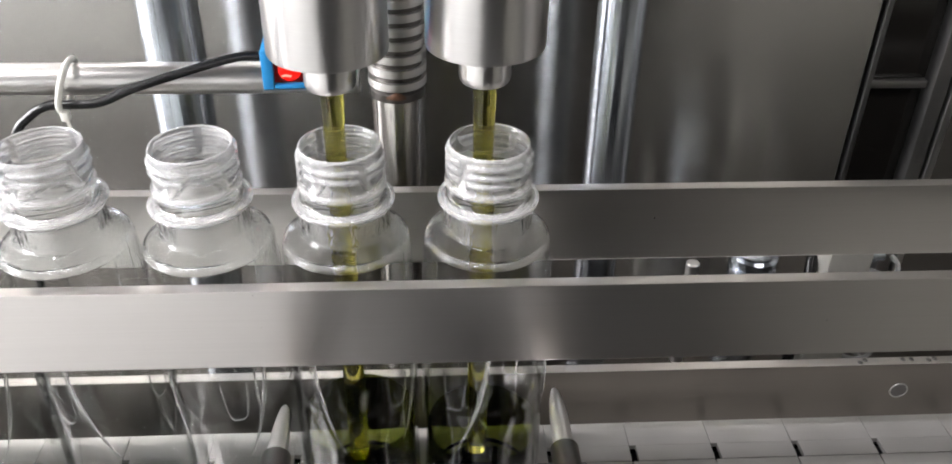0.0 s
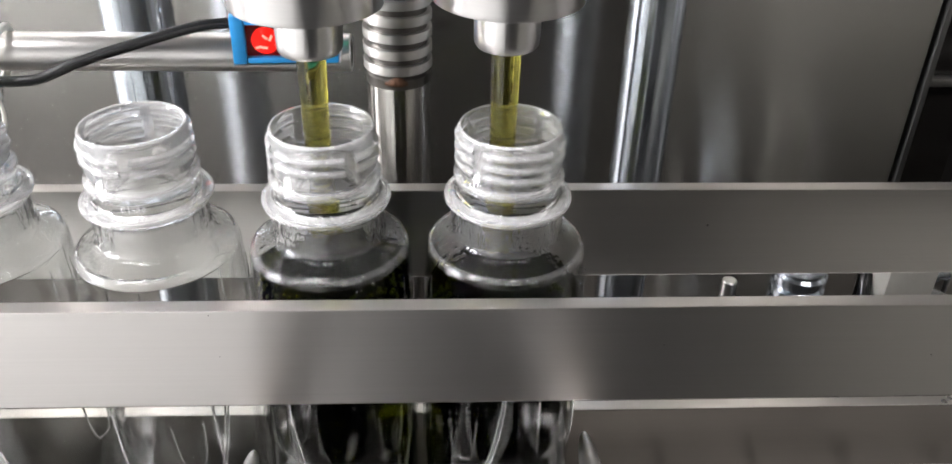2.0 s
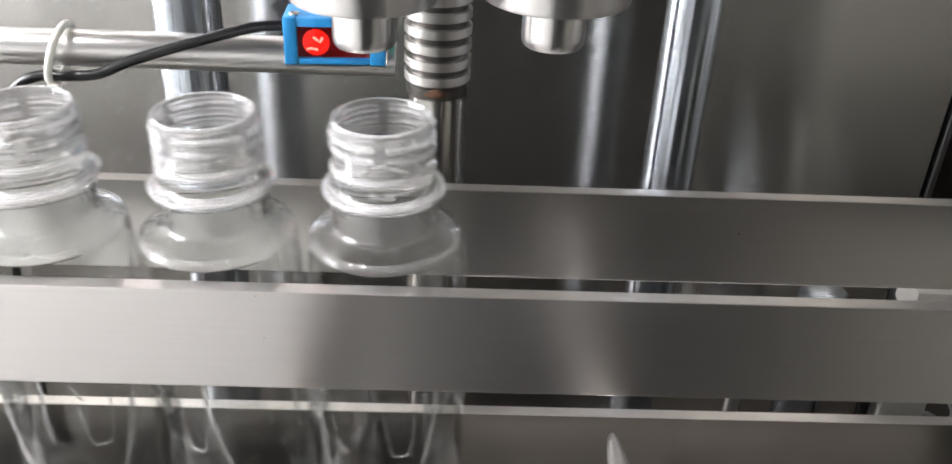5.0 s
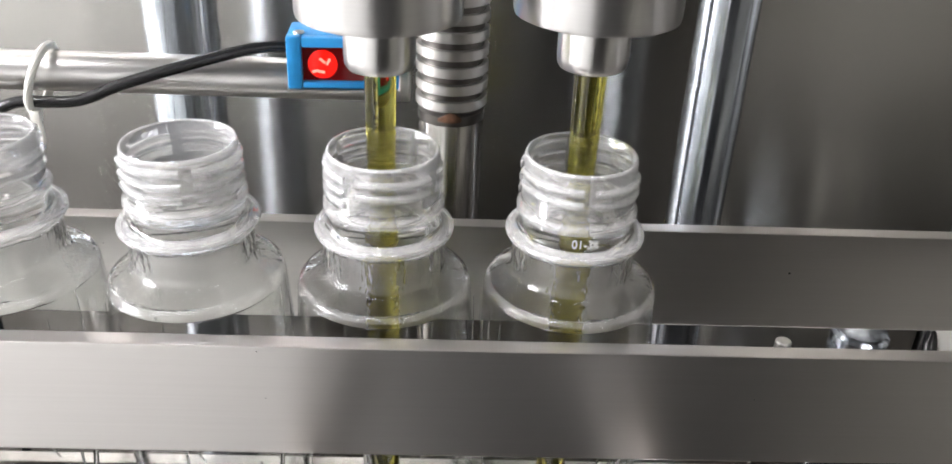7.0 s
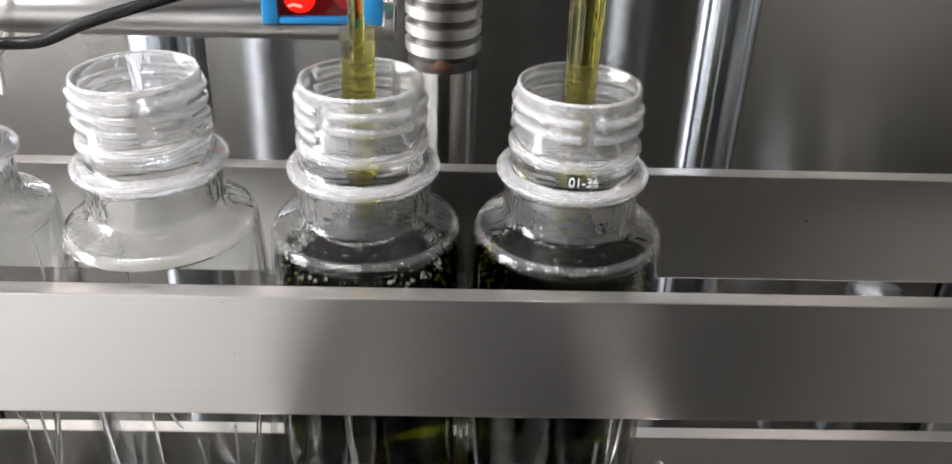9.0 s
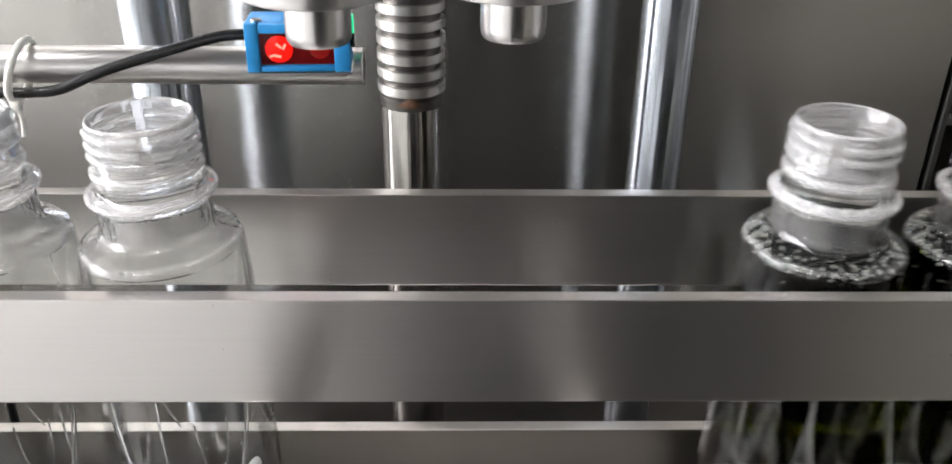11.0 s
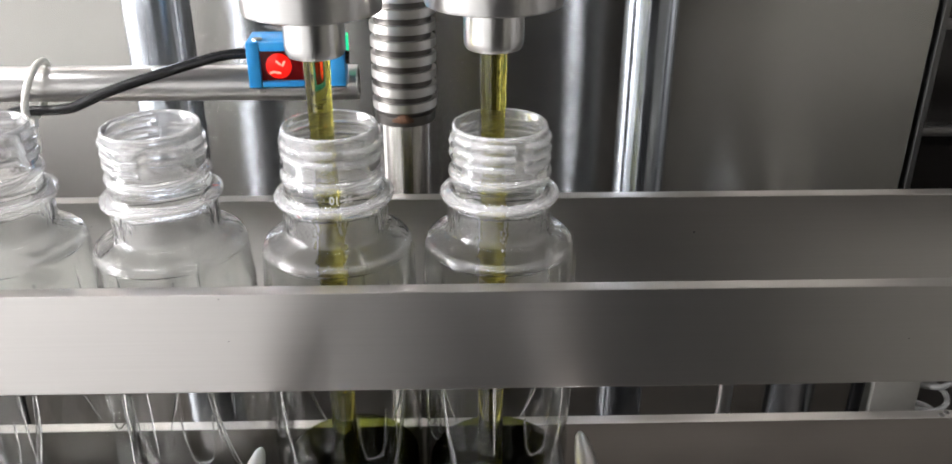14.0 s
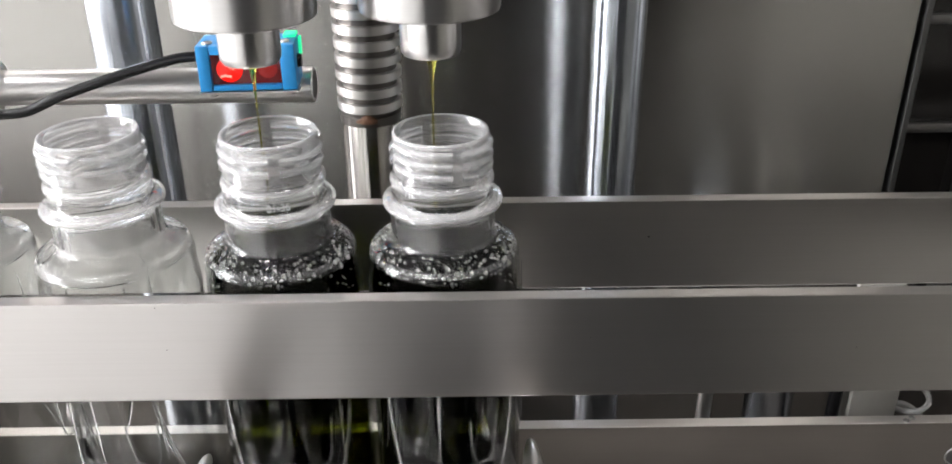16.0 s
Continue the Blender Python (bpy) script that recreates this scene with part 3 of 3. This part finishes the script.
def build_back_cylinder():
    t = thing("air_cylinder", (0.228, 0.222, 0.82), "ribbed shiny air cylinder standing on the table", "air cylinder")
    prof = [(0, 0), (0.017, 0), (0.017, 0.085)]
    z = 0.085
    for k in range(4):
        prof += [(0.0185, z + 0.002), (0.0185, z + 0.007), (0.0162, z + 0.009), (0.0162, z + 0.011)]
        z += 0.011
    prof += [(0.012, z + 0.002), (0, z + 0.002)]
    part("barrel", lathe(prof, 48), CHROME, t)
    v = thing("valve_block", (0.291, 0.205, 0.82), "pale grey valve block with a hose fitting, on the table", "valve")
    part("block", boxed(-0.0165, 0.0165, -0.012, 0.015, 0, 0.15, bevel=0.0015), GREYBLOCK, v)
    part("fitting", turn(lathe([(0, 0), (0.006, 0), (0.006, 0.006), (0.0045, 0.007), (0.0045, 0.014), (0, 0.014)], 24), pose(0.0166, 0, 0.134, 0, 90, 0)), CHROME, v, "steel hose fitting")
    coil = [(0.324 + 0.011 * math.cos(a), 0.205 + 0.011 * math.sin(a), 0.823 + 0.0205 * a / (2 * math.pi)) for a in [2 * math.pi * k / 10 for k in range(62)]]
    solid("coiled_hose", sweep(coil, 0.0021, 8), HOSE, "clear coiled air hose standing on the table", "hose")


build_back_cylinder()
rod("guide_rod", 0.187, 0.24, 0.0055, 0.82, 0.925, SATIN, "thin pale steel rod standing on the table")
solid("rubber_hose", sweep([(0.2655, 0.2, 0.824), (0.266, 0.2, 0.87), (0.267, 0.201, 0.92), (0.272, 0.215, 0.945), (0.285, 0.235, 0.95)], 0.0045), BLACK, "thick black rubber hose rising from the table", "hose")


# ---- bottles ----
H = RING - CHAIN
SEGS = (0.112, 0.052)
BASE = 0.004


def neck_z(z):
    """The neck stands one seventh taller than its drawn profile; the body takes up the rest."""
    low = 0.024 - (0.024 + 0.0225) * 1.14
    if z > -0.0225:
        return 0.024 - (0.024 - z) * 1.14
    return low + (-0.106 - low) * (-0.0225 - z) / (0.106 - 0.0225) if z > -0.106 else z


def stretched(me):
    for v in me.vertices:
        v.co.z = neck_z(v.co.z)
    return me


def bottle_outer():
    # radius, height above the support ring
    foot = [(0.0, -0.186), (0.018, -0.1875), (0.0235, -0.190), (0.0265, -0.1893), (0.0295, -0.186), (0.0308, -0.180), *[(0.0310, -0.176 + 0.004 * k) for k in range(15)],
            (0.0305, -0.1135), (0.0303, -0.1115), (0.0305, -0.1095)]
    wall = [(0.0310 - 0.0008 * (z + 0.106) / 0.07, z) for z in [-0.106 + 0.0035 * k for k in range(21)]]
    top = [(0.0299, -0.0325), (0.0296, -0.0270), (0.0294, -0.0230), (0.0293, -0.0205), (0.0291, -0.0188), (0.0287, -0.0175), (0.0281, -0.0166), (0.0273, -0.0160), (0.0264, -0.0158), (0.0259, -0.0152), (0.0247, -0.0151), (0.0242, -0.0145),
           (0.0230, -0.0144), (0.0225, -0.0138), (0.0214, -0.0136), (0.0206, -0.0128), (0.0201, -0.0116), (0.0197, -0.0104), (0.0201, -0.0092), (0.0197, -0.0080), (0.0202, -0.0066), (0.0197, -0.0050), (0.0198, -0.0044), (0.0192, -0.0028), (0.0205, -0.0014), (0.0224, -0.0011), (0.0228, -0.0003), (0.0227, 0.0006),
           (0.0218, 0.0011), (0.0192, 0.0017), (0.0185, 0.0028), (0.0185, 0.0052), (0.0190, 0.0064), (0.0196, 0.0074), (0.0196, 0.0084), (0.0188, 0.0094), (0.0181, 0.0100), (0.0180, 0.0215), (0.0179, 0.0232), (0.0176, 0.0240), (0.0171, 0.0240)]
    return foot + wall + top


def bottle_inner():
    lip = [(0.0168, 0.0237), (0.0167, 0.010), (0.0167, 0.006), (0.0170, 0.001), (0.0176, -0.0030), (0.0180, -0.0060), (0.0178, -0.0085), (0.0180, -0.0118), (0.0188, -0.0142), (0.0205, -0.0153), (0.0235, -0.0164), (0.0262, -0.0174), (0.0274, -0.0183), (0.0281, -0.0198), (0.0284, -0.0225),
           (0.0287, -0.0270), (0.0291, -0.033)]
    wall = [(0.0304 - 0.0008 * (z + 0.106) / 0.07, z) for z in [-0.036 - 0.0035 * k for k in range(21)]]
    return lip + wall + [(0.0299, -0.1095), (0.0297, -0.1115), (0.0299, -0.1135), *[(0.0304, -0.120 - 0.004 * k) for k in range(15)], (0.0302, -0.180), (0.0288, -0.1845), (0.0262, -0.1872), (0.0235, -0.1878), (0.018, -0.1855), (0.0, -0.184)]


def body_mesh():
    """The bottle's wall, with eight shallow upright flutes that end in round bows."""
    bm = lathe(bottle_outer() + bottle_inner(), 128)
    for v in bm.verts:
        z, r = v.co.z, math.hypot(v.co.x, v.co.y)
        upper = -0.1065 < z < -0.035
        if (upper or -0.178 < z < -0.1165) and r > 0.02:
            a = math.atan2(v.co.y, v.co.x) * 9 / (2 * math.pi)
            u = abs(a - round(a)) * 2
            if upper:
                bow = max(0.0, 1 - max(0.0, (-0.088 - z) / 0.0185)) ** 0.5 * min(1.0, (-0.035 - z) / 0.02)
            else:
                bow = min(1.0, (-0.1165 - z) / 0.014) ** 0.5 * min(1.0, (z + 0.178) / 0.02)
            deep = max(0.0, 1 - (u / max(0.05, 0.85 * bow)) ** 2)
            k = 1 - 0.0020 * deep * min(1, bow * 2) / r
            v.co.x *= k
            v.co.y *= k
    me = mesh_of("body", bm, PET, angle=70)
    me.materials.append(NECK)
    me.materials.append(EDGE)
    me.materials.append(SHOULDER)
    me.materials.append(RINGMAT)
    me.materials.append(LOWNECK)
    for p in me.polygons:
        z, r = p.center.z, math.hypot(p.center.x, p.center.y)
        if -0.0020 < z < 0.0014 and r > 0.0200 or 0.0066 < z < 0.0090 and r > 0.0186 or z > 0.0228:
            p.material_index = 4
        elif z > 0.0090:
            p.material_index = 1
        elif -0.0124 < z < -0.0025:
            p.material_index = 5
        # narrow band that carries the shoulder's bright edge line as colour
        elif -0.0178 < z < -0.0162 and r > 0.0275:
            p.material_index = 2
        elif z > -0.0192:
            p.material_index = 3
    return me


def thread_mesh():
    """Moulded screw thread: two starts cut by four upright gaps."""
    bm = bmesh.new()
    prof = [(0.01785, -0.0013), (0.0189, -0.0009), (0.0194, 0.0), (0.0189, 0.0009), (0.01785, 0.0013)]
    for start, z0, a0, a1 in ((0, 0.0196, 0.0, 1.0), (0, 0.0158, 0.0, 1.0), (1, 0.0122, 0.0, 0.45)):
        for q in range(4):
            f0, f1 = q / 4 + 0.017, (q + 1) / 4 - 0.017
            if f0 > a1:
                continue
            cols = []
            n = 14
            for k in range(n + 1):
                f = f0 + (f1 - f0) * k / n
                a = 2 * math.pi * f
                cols.append([bm.verts.new((r * math.cos(a), r * math.sin(a), z0 - 0.0032 * f + dz + 0.0016)) for r, dz in prof])
            for a, c in zip(cols, cols[1:]):
                for j in range(len(prof) - 1):
                    bm.faces.new((a[j], c[j], c[j + 1], a[j + 1]))
                bm.faces.new((a[-1], c[-1], c[0], a[0]))
            bm.faces.new(cols[0])
            bm.faces.new(list(reversed(cols[-1])))
    return bm


def ridge_mesh(way):
    """One raised rib of the body: upright (way 0, added for light streaks), or sweeping down and round the wall."""
    bm = bmesh.new()
    rings = []
    n = 26
    for k in range(n + 1):
        f = k / n
        z = -0.058 - 0.075 * f if way else -0.030 - 0.076 * f
        a = way * radians(26) * f ** 2.2
        r = 0.0310 - 0.0008 * (max(z, -0.106) + 0.106) / 0.07 + 0.0002
        fat = (0.0009 if way else 0.0004) * math.sin(math.pi * (0.06 + 0.88 * f)) + 0.0002
        rings.append([bm.verts.new(((r + fat * 0.55 * math.cos(q)) * math.cos(a + fat * math.sin(q) / r), (r + fat * 0.55 * math.cos(q)) * math.sin(a + fat * math.sin(q) / r), z)) for q in [2 * math.pi * i / 8 for i in range(8)]])
    for a, c in zip(rings, rings[1:]):
        for i in range(8):
            bm.faces.new((a[i], c[i], c[(i + 1) % 8], a[(i + 1) % 8]))
    bm.faces.new(rings[0])
    bm.faces.new(list(reversed(rings[-1])))
    return bm


def loop_mesh():
    """A thin raised bow on the wall, open upwards: the end of one body panel."""
    pts = []
    for k in range(25):
        f = -1 + 2 * k / 24
        z = -0.109 + 0.020 * max(0.0, abs(f) - 0.35) ** 2 / 0.4225 + 0.002 * f * f
        a = radians(13) * (f if abs(f) < 0.7 else math.copysign(0.7 + 0.5 * (abs(f) - 0.7), f))
        r = 0.0307
        pts.append((r * math.cos(a), r * math.sin(a), z))
    return sweep(pts[::2], 0.00038, 6)


def mark_mesh():
    """The raised characters 01-36, bent round the neck."""
    cu = bpy.data.curves.new("mark", "FONT")
    cu.body, cu.size, cu.extrude, cu.align_x = "01-36", 0.0037, 0.00025, "CENTER"
    ob = new("mark", cu)
    me = bpy.data.meshes.new_from_object(ob.evaluated_get(bpy.context.evaluated_depsgraph_get()))
    bpy.data.objects.remove(ob)
    for v in me.vertices:
        a = v.co.x / 0.0186
        r = 0.01862 + v.co.z
        v.co = (r * math.sin(a), -r * math.cos(a), 0.0027 + v.co.y)
    me.name = "raised_mark"
    me.materials.append(MARK)
    return me


CAP = [(0.0284, -0.0170), (0.0284, -0.0110), (0.0279, -0.0075), (0.0275, -0.0050), (0.0267, -0.0036), (0.0254, -0.0028), (0.0229, -0.0018), (0.0202, -0.0008), (0.0184, -0.0001), (0.012, 0.0)]
CAP = [(r, (z if z > -0.009 else z * 1.1) * 1.14) for r, z in CAP]


def seg_mesh(i):
    """The lower column, the upper column, and the cap of oil under the shoulder (its top at 0)."""
    r = 0.0288 - 0.0001 * i
    if i == 0:
        prof = [(0, 0.0), (0.024, 0.0002), (0.0265, 0.002), (r - 0.0004, 0.006), (r, 0.01), (r, SEGS[0])]
    elif i == 1:
        prof = [(0, 0.0), (r, 0.0), (r, SEGS[1] - 0.0004), (r - 0.0004, SEGS[1]), (0, SEGS[1])]
    else:
        prof = [(0, CAP[0][1]), *CAP, (0, 0)]
    return mesh_of("oil_column", lathe(prof, 72), OIL)


def foam_mesh():
    rng = random.Random(5)
    bm = bmesh.new()
    for n in range(460):
        a = rng.uniform(0, 2 * math.pi)
        s = rng.uniform(0.0003, 0.0009) * rng.uniform(0.45, 1.0)
        if n % 6 == 0:
            rad, z = 0.0286, -0.0090 - abs(rng.gauss(0, 0.006))
            s *= 0.6
        else:
            rad = 0.0277 - min(0.0078, abs(rng.gauss(0, 0.0040)))
            for (r0, z0), (r1, z1) in zip(CAP[1:], CAP[2:]):
                if r1 <= rad <= r0:
                    z = z0 + (z1 - z0) * (r0 - rad) / (r0 - r1) + 0.0002
        ret = bmesh.ops.create_icosphere(bm, subdivisions=2 if s > 0.0004 else 1, radius=s)
        bmesh.ops.translate(bm, verts=ret["verts"], vec=(rad * math.cos(a), rad * math.sin(a), z))
    return mesh_of("foam", bm, FOAM)


BODY_MESH = stretched(body_mesh())
RIDGE_MESHES = [mesh_of("moulded_ridge", ridge_mesh(way), RIDGE, angle=70) for way in (1, -1, 0)]
LOOP_MESH = mesh_of("panel_bow", loop_mesh(), RIDGE, angle=70)
THREAD_MESH = stretched(mesh_of("neck_thread", thread_mesh(), THREAD, angle=70))
MARK_MESH = stretched(mark_mesh())
SEG_MESHES = [seg_mesh(i) for i in range(3)]
FOAM_MESH = foam_mesh()
REST = (0.0, -0.0644, -0.1269, -0.1898, -0.2548, -0.3178, -0.3808, -0.4438, -0.5068)
TURNS = (140, 35, 3, 60, 200, 15, 95, -20, 170)


def build_bottle(k):
    filled = k < 6
    label = "clear plastic bottle being filled with dark green oil, on the chain" if filled else "clear empty open plastic bottle standing on the chain"
    t = thing("bottle", (REST[k], 0, CHAIN), label, "bottle", "bottles on the conveyor")
    spin = Matrix.Rotation(radians(TURNS[k]), 4, "Z")
    for name, me, text in (("body", BODY_MESH, ""), ("neck_thread", THREAD_MESH, "moulded screw thread, whitened for its bright refractions"), ("raised_mark", MARK_MESH, "raised moulded characters")):
        ob = new(name, me)
        ob.parent = t
        ob.matrix_basis = Matrix.Translation((0, 0, H)) @ spin
        tagged(ob, text)
    for i in range(4):
        ob = new("moulded_ridge", RIDGE_MESHES[i % 2])
        ob.parent = t
        ob.matrix_basis = Matrix.Translation((0, 0, H)) @ spin @ Matrix.Rotation(radians(90 * i + 20 + 20 * (i % 2)), 4, "Z")
        tagged(ob)
    # upright ribs added at uneven angles: the wall's light streaks put into shape
    for i in range(5):
        ob = new("moulded_ridge", RIDGE_MESHES[2])
        ob.parent = t
        ob.matrix_basis = Matrix.Translation((0, 0, H)) @ spin @ Matrix.Rotation(radians(72 * i + 13 * math.sin(3.7 * i)), 4, "Z")
        tagged(ob)
    for i in range(4):
        ob = new("panel_bow", LOOP_MESH)
        ob.parent = t
        ob.matrix_basis = Matrix.Translation((0, 0, H)) @ spin @ Matrix.Rotation(radians(90 * i + 9), 4, "Z")
        tagged(ob)
    layers = []
    if filled:
        for i in range(3):
            ob = new("oil_column", SEG_MESHES[i])
            ob.parent = t
            layers.append(tagged(ob, "dark green oil inside the bottle"))
        ob = new("foam", FOAM_MESH)
        ob.parent = t
        layers.append(tagged(ob, "small clear bubbles on the oil", kind="stuff"))
    return t, layers


BOTTLES = [build_bottle(k) for k in range(len(REST))]


# ---- oil streams ----
def ripple(r, z0, z1, n=90):
    out = []
    for i in range(n + 1):
        z = z0 + (z1 - z0) * i / n
        wob = 0.0
        if z < 0.034:
            wob = 0.00022 * math.sin(z * 2 * math.pi / 0.0031) * min(1.0, (0.034 - z) / 0.006)
        swell = 0.0010 * min(1.0, max(0.0, (0.006 - z) / 0.02))
        out.append((max(0.0004, r * (1 + 0.10 * max(0.0, (z - 0.02) / 0.03)) + wob + swell), z))
    return out


def build_stream(n):
    t = thing("oil_stream", (NOZZLES[n], 0.001, RING), "thin clear yellow-green oil stream falling from the nozzle", "oil stream", "oil streams")
    up = [(0, -0.095)] + ripple(0.0045, -0.0949, 0.055, 140) + [(0, 0.055)]
    lo = [(0, -0.165), (0.0050, -0.165), (0.0054, -0.13), (0.0055, -0.093), (0, -0.093)]
    tail = [(0, -0.022), (0.0021, -0.022), (0.0024, 0.0), (0.0028, 0.02), (0.0036, 0.036), (0.0050, 0.0485), (0.0054, 0.053), (0, 0.053)]
    thread = [(0, -0.02), (0.0003, -0.02), (0.00035, 0.015), (0.00045, 0.036), (0.0007, 0.043), (0.0013, 0.0475), (0.0018, 0.0505), (0, 0.0505)]
    parts = [part("column", lathe(up, 36), STREAM, t), part("lower_column", lathe(lo, 36), STREAM, t), part("tapering_tail", lathe(tail, 28), STREAM, t), part("last_thread", lathe(thread, 20), STREAM, t)]
    return t, parts


STREAMS = [build_stream(k % 2) for k in range(6)]

# ---- what moves ----
CYCLE = 6.8
OUT0 = 3.175
# the way in, from the second stop to the first: seconds in the cycle, metres
WAY_IN = ((4.58, 0.0), (4.7, 0.0095), (4.8, 0.0325), (4.9, 0.0525), (5.0, 0.068), (5.1, 0.083), (5.2, 0.0985), (5.3, 0.1160), (5.36, 0.1235), (5.42, 0.1265))
STOPS = ((0.0, -0.0644), (-0.0029, -0.0654), (0.0001, -0.0631))
# when the stream of each bottle thins out
STREAM_END = (2.33, 2.14, 9.15, 9.05, 15.85, 15.82)
LEAN = radians(1.2)
RATE = 0.05
LEVEL_TOP = H + neck_z(-0.0150) - BASE


def bottle_rows(k):
    rows = [(0.0, REST[k])]
    x = REST[k]
    pair = k // 2
    for c in range(3):
        if pair == c:
            start = OUT0 + CYCLE * c
            if start > 16:
                rows.append((16.0, x))
                break
            if start > rows[-1][0]:
                rows.append((start, x))
            stop = 1.02 - 0.0645 * k
            x1 = x + 0.002
            rows += [(start + 0.04, x1), (start + 0.1, x1 + 0.0105)]
            t, xx = start + 0.1, x1 + 0.0105
            while xx + 0.18 * 0.4 < stop and t + 0.4 < 16:
                t, xx = t + 0.4, xx + 0.18 * 0.4
                rows.append((t, xx))
            if t < 15.9:
                rows.append((min(16.0, t + 0.5), min(stop, xx + 0.18 * 0.3)))
            break
        start = WAY_IN[0][0] + CYCLE * c
        target = STOPS[c + 1][k - 2 * (c + 1)] if c < 2 and k - 2 * (c + 1) < 2 else x + 0.1262
        if start > 16:
            break
        for t, dx in WAY_IN:
            if t + CYCLE * c > rows[-1][0]:
                rows.append((t + CYCLE * c, x + dx * (target - x) / 0.1265))
        x = target
    if rows[-1][0] < 16:
        rows.append((16.0, rows[-1][1]))
    return rows


def x_at(rows, t):
    for (ta, xa), (tb, xb) in zip(rows, rows[1:]):
        if ta <= t <= tb:
            return xa + (xb - xa) * (t - ta) / max(1e-6, tb - ta)
    return rows[-1][1]


def motions():
    for k, (ob, layers) in enumerate(BOTTLES):
        rows = bottle_rows(k)
        # waiting bottles lean back against the queue and come upright on the way to the nozzles
        upright = WAY_IN[-2][0] + CYCLE * (k // 2 - 1)
        path = []
        for t, x in rows:
            lean = LEAN * min(1.0, max(0.0, (upright - t) / 0.5))
            path.append((t, pose(x + H * math.sin(lean), 0, CHAIN + 0.0265 * math.sin(lean), 0, -math.degrees(lean), 0)))
        walk(ob, path)
        if not layers:
            continue
        end = STREAM_END[k] + 0.14
        begin = end - LEVEL_TOP / RATE

        # level of the oil, top of each layer above the bottle's bottom: the lower column follows the
        # level until it stands on the bottom, the others wait below and then go on with the level
        knots = (((0, 0), (SEGS[0], SEGS[0])),
                 ((0, 0), (0.055, 0), (SEGS[0], SEGS[0]), (LEVEL_TOP - 0.0135, LEVEL_TOP - 0.0135)),
                 ((0, 0), (0.09, 0), (0.148, 0.148), (LEVEL_TOP, LEVEL_TOP)),
                 ((0, 0), (0.09, 0), (0.148, 0.148), (LEVEL_TOP, LEVEL_TOP)))

        def top_at(pairs, t):
            v = (t - begin) * RATE
            for (l0, z0), (l1, z1) in zip(pairs, pairs[1:]):
                if v <= l1:
                    return z0 + (z1 - z0) * max(0.0, v - l0) / (l1 - l0)
            return pairs[-1][1]
        for layer, pairs, tall in zip(layers, knots, (SEGS[0], SEGS[1], 0.0, 0.0)):
            marks = [begin - 0.15] + [begin + v / RATE for v, _ in pairs]
            times = sorted({0.0, 16.0} | {round(t + d, 3) for t in marks for d in (-0.05, 0.0, 0.05) if 0.0 < t + d < 16.0})
            walk(layer, [(t, pose(0, 0, BASE + top_at(pairs, t) - tall - (0.03 if t < begin - 0.01 else 0.0))) for t in times])
    for k, (ob, parts) in enumerate(STREAMS):
        rows = bottle_rows(k)
        end = STREAM_END[k]
        begin = end + 0.14 - LEVEL_TOP / RATE + 0.02
        nx = NOZZLES[k % 2]
        leave = OUT0 + CYCLE * (k // 2)
        x0 = x_at(rows, min(16.0, leave))
        path = [(0.0, pose(nx, 0.001, RING))]
        if leave < 16:
            path += [(t, pose(nx + x - x0, 0.001, RING)) for t, x in rows if t >= leave and t > 0]
        if path[-1][0] < 16:
            path.append((16.0, path[-1][1]))
        walk(ob, path)
        col, low, tail, thread = parts
        # each part: height while it waits in the nozzle, while it runs, and once it lies in the oil
        for p, up, t_in, t_fall, down in ((col, 0.1515, begin, end - 0.10, -0.0765), (low, 0.2170, begin, 99.0, 0.0), (tail, 0.0755, end - 0.10, end + 0.04, -0.0760), (thread, 0.0715, end + 0.03, end + 0.18, -0.0730)):
            out = [(0.0, 0.0 if t_in < 0 else up)]
            if t_in > 0:
                out += [(t_in, up), (t_in + 0.1, 0.0)]
            if t_fall < 15.9:
                out += [(t_fall, 0.0), (t_fall + 0.1, down)]
            if out[-1][0] < 16:
                out.append((16.0, out[-1][1]))
            walk(p, [(t, pose(0, 0, z)) for t, z in out])
    # pins: first stop opens while a pair leaves, second while the next pair comes in
    for pin, x, tip, opens in ((PIN_THINGS[0], PINS[0], PIN_TIPS[0], ((3.05, 3.12, 4.55, 4.68), (9.85, 9.92, 11.35, 11.48))), (PIN_THINGS[1], PINS[1], PIN_TIPS[1], ((4.5, 4.57, 5.3, 5.42), (11.3, 11.37, 12.1, 12.22)))):
        rows = [(0.0, tip)]
        for a, b2, c, d2 in opens:
            rows += [(a, tip), (b2, -0.045), (c, -0.045), (d2, tip)]
        rows.append((16.0, tip))
        walk(pin, [(t, pose(x, y, PIN_Z)) for t, y in rows])


motions()
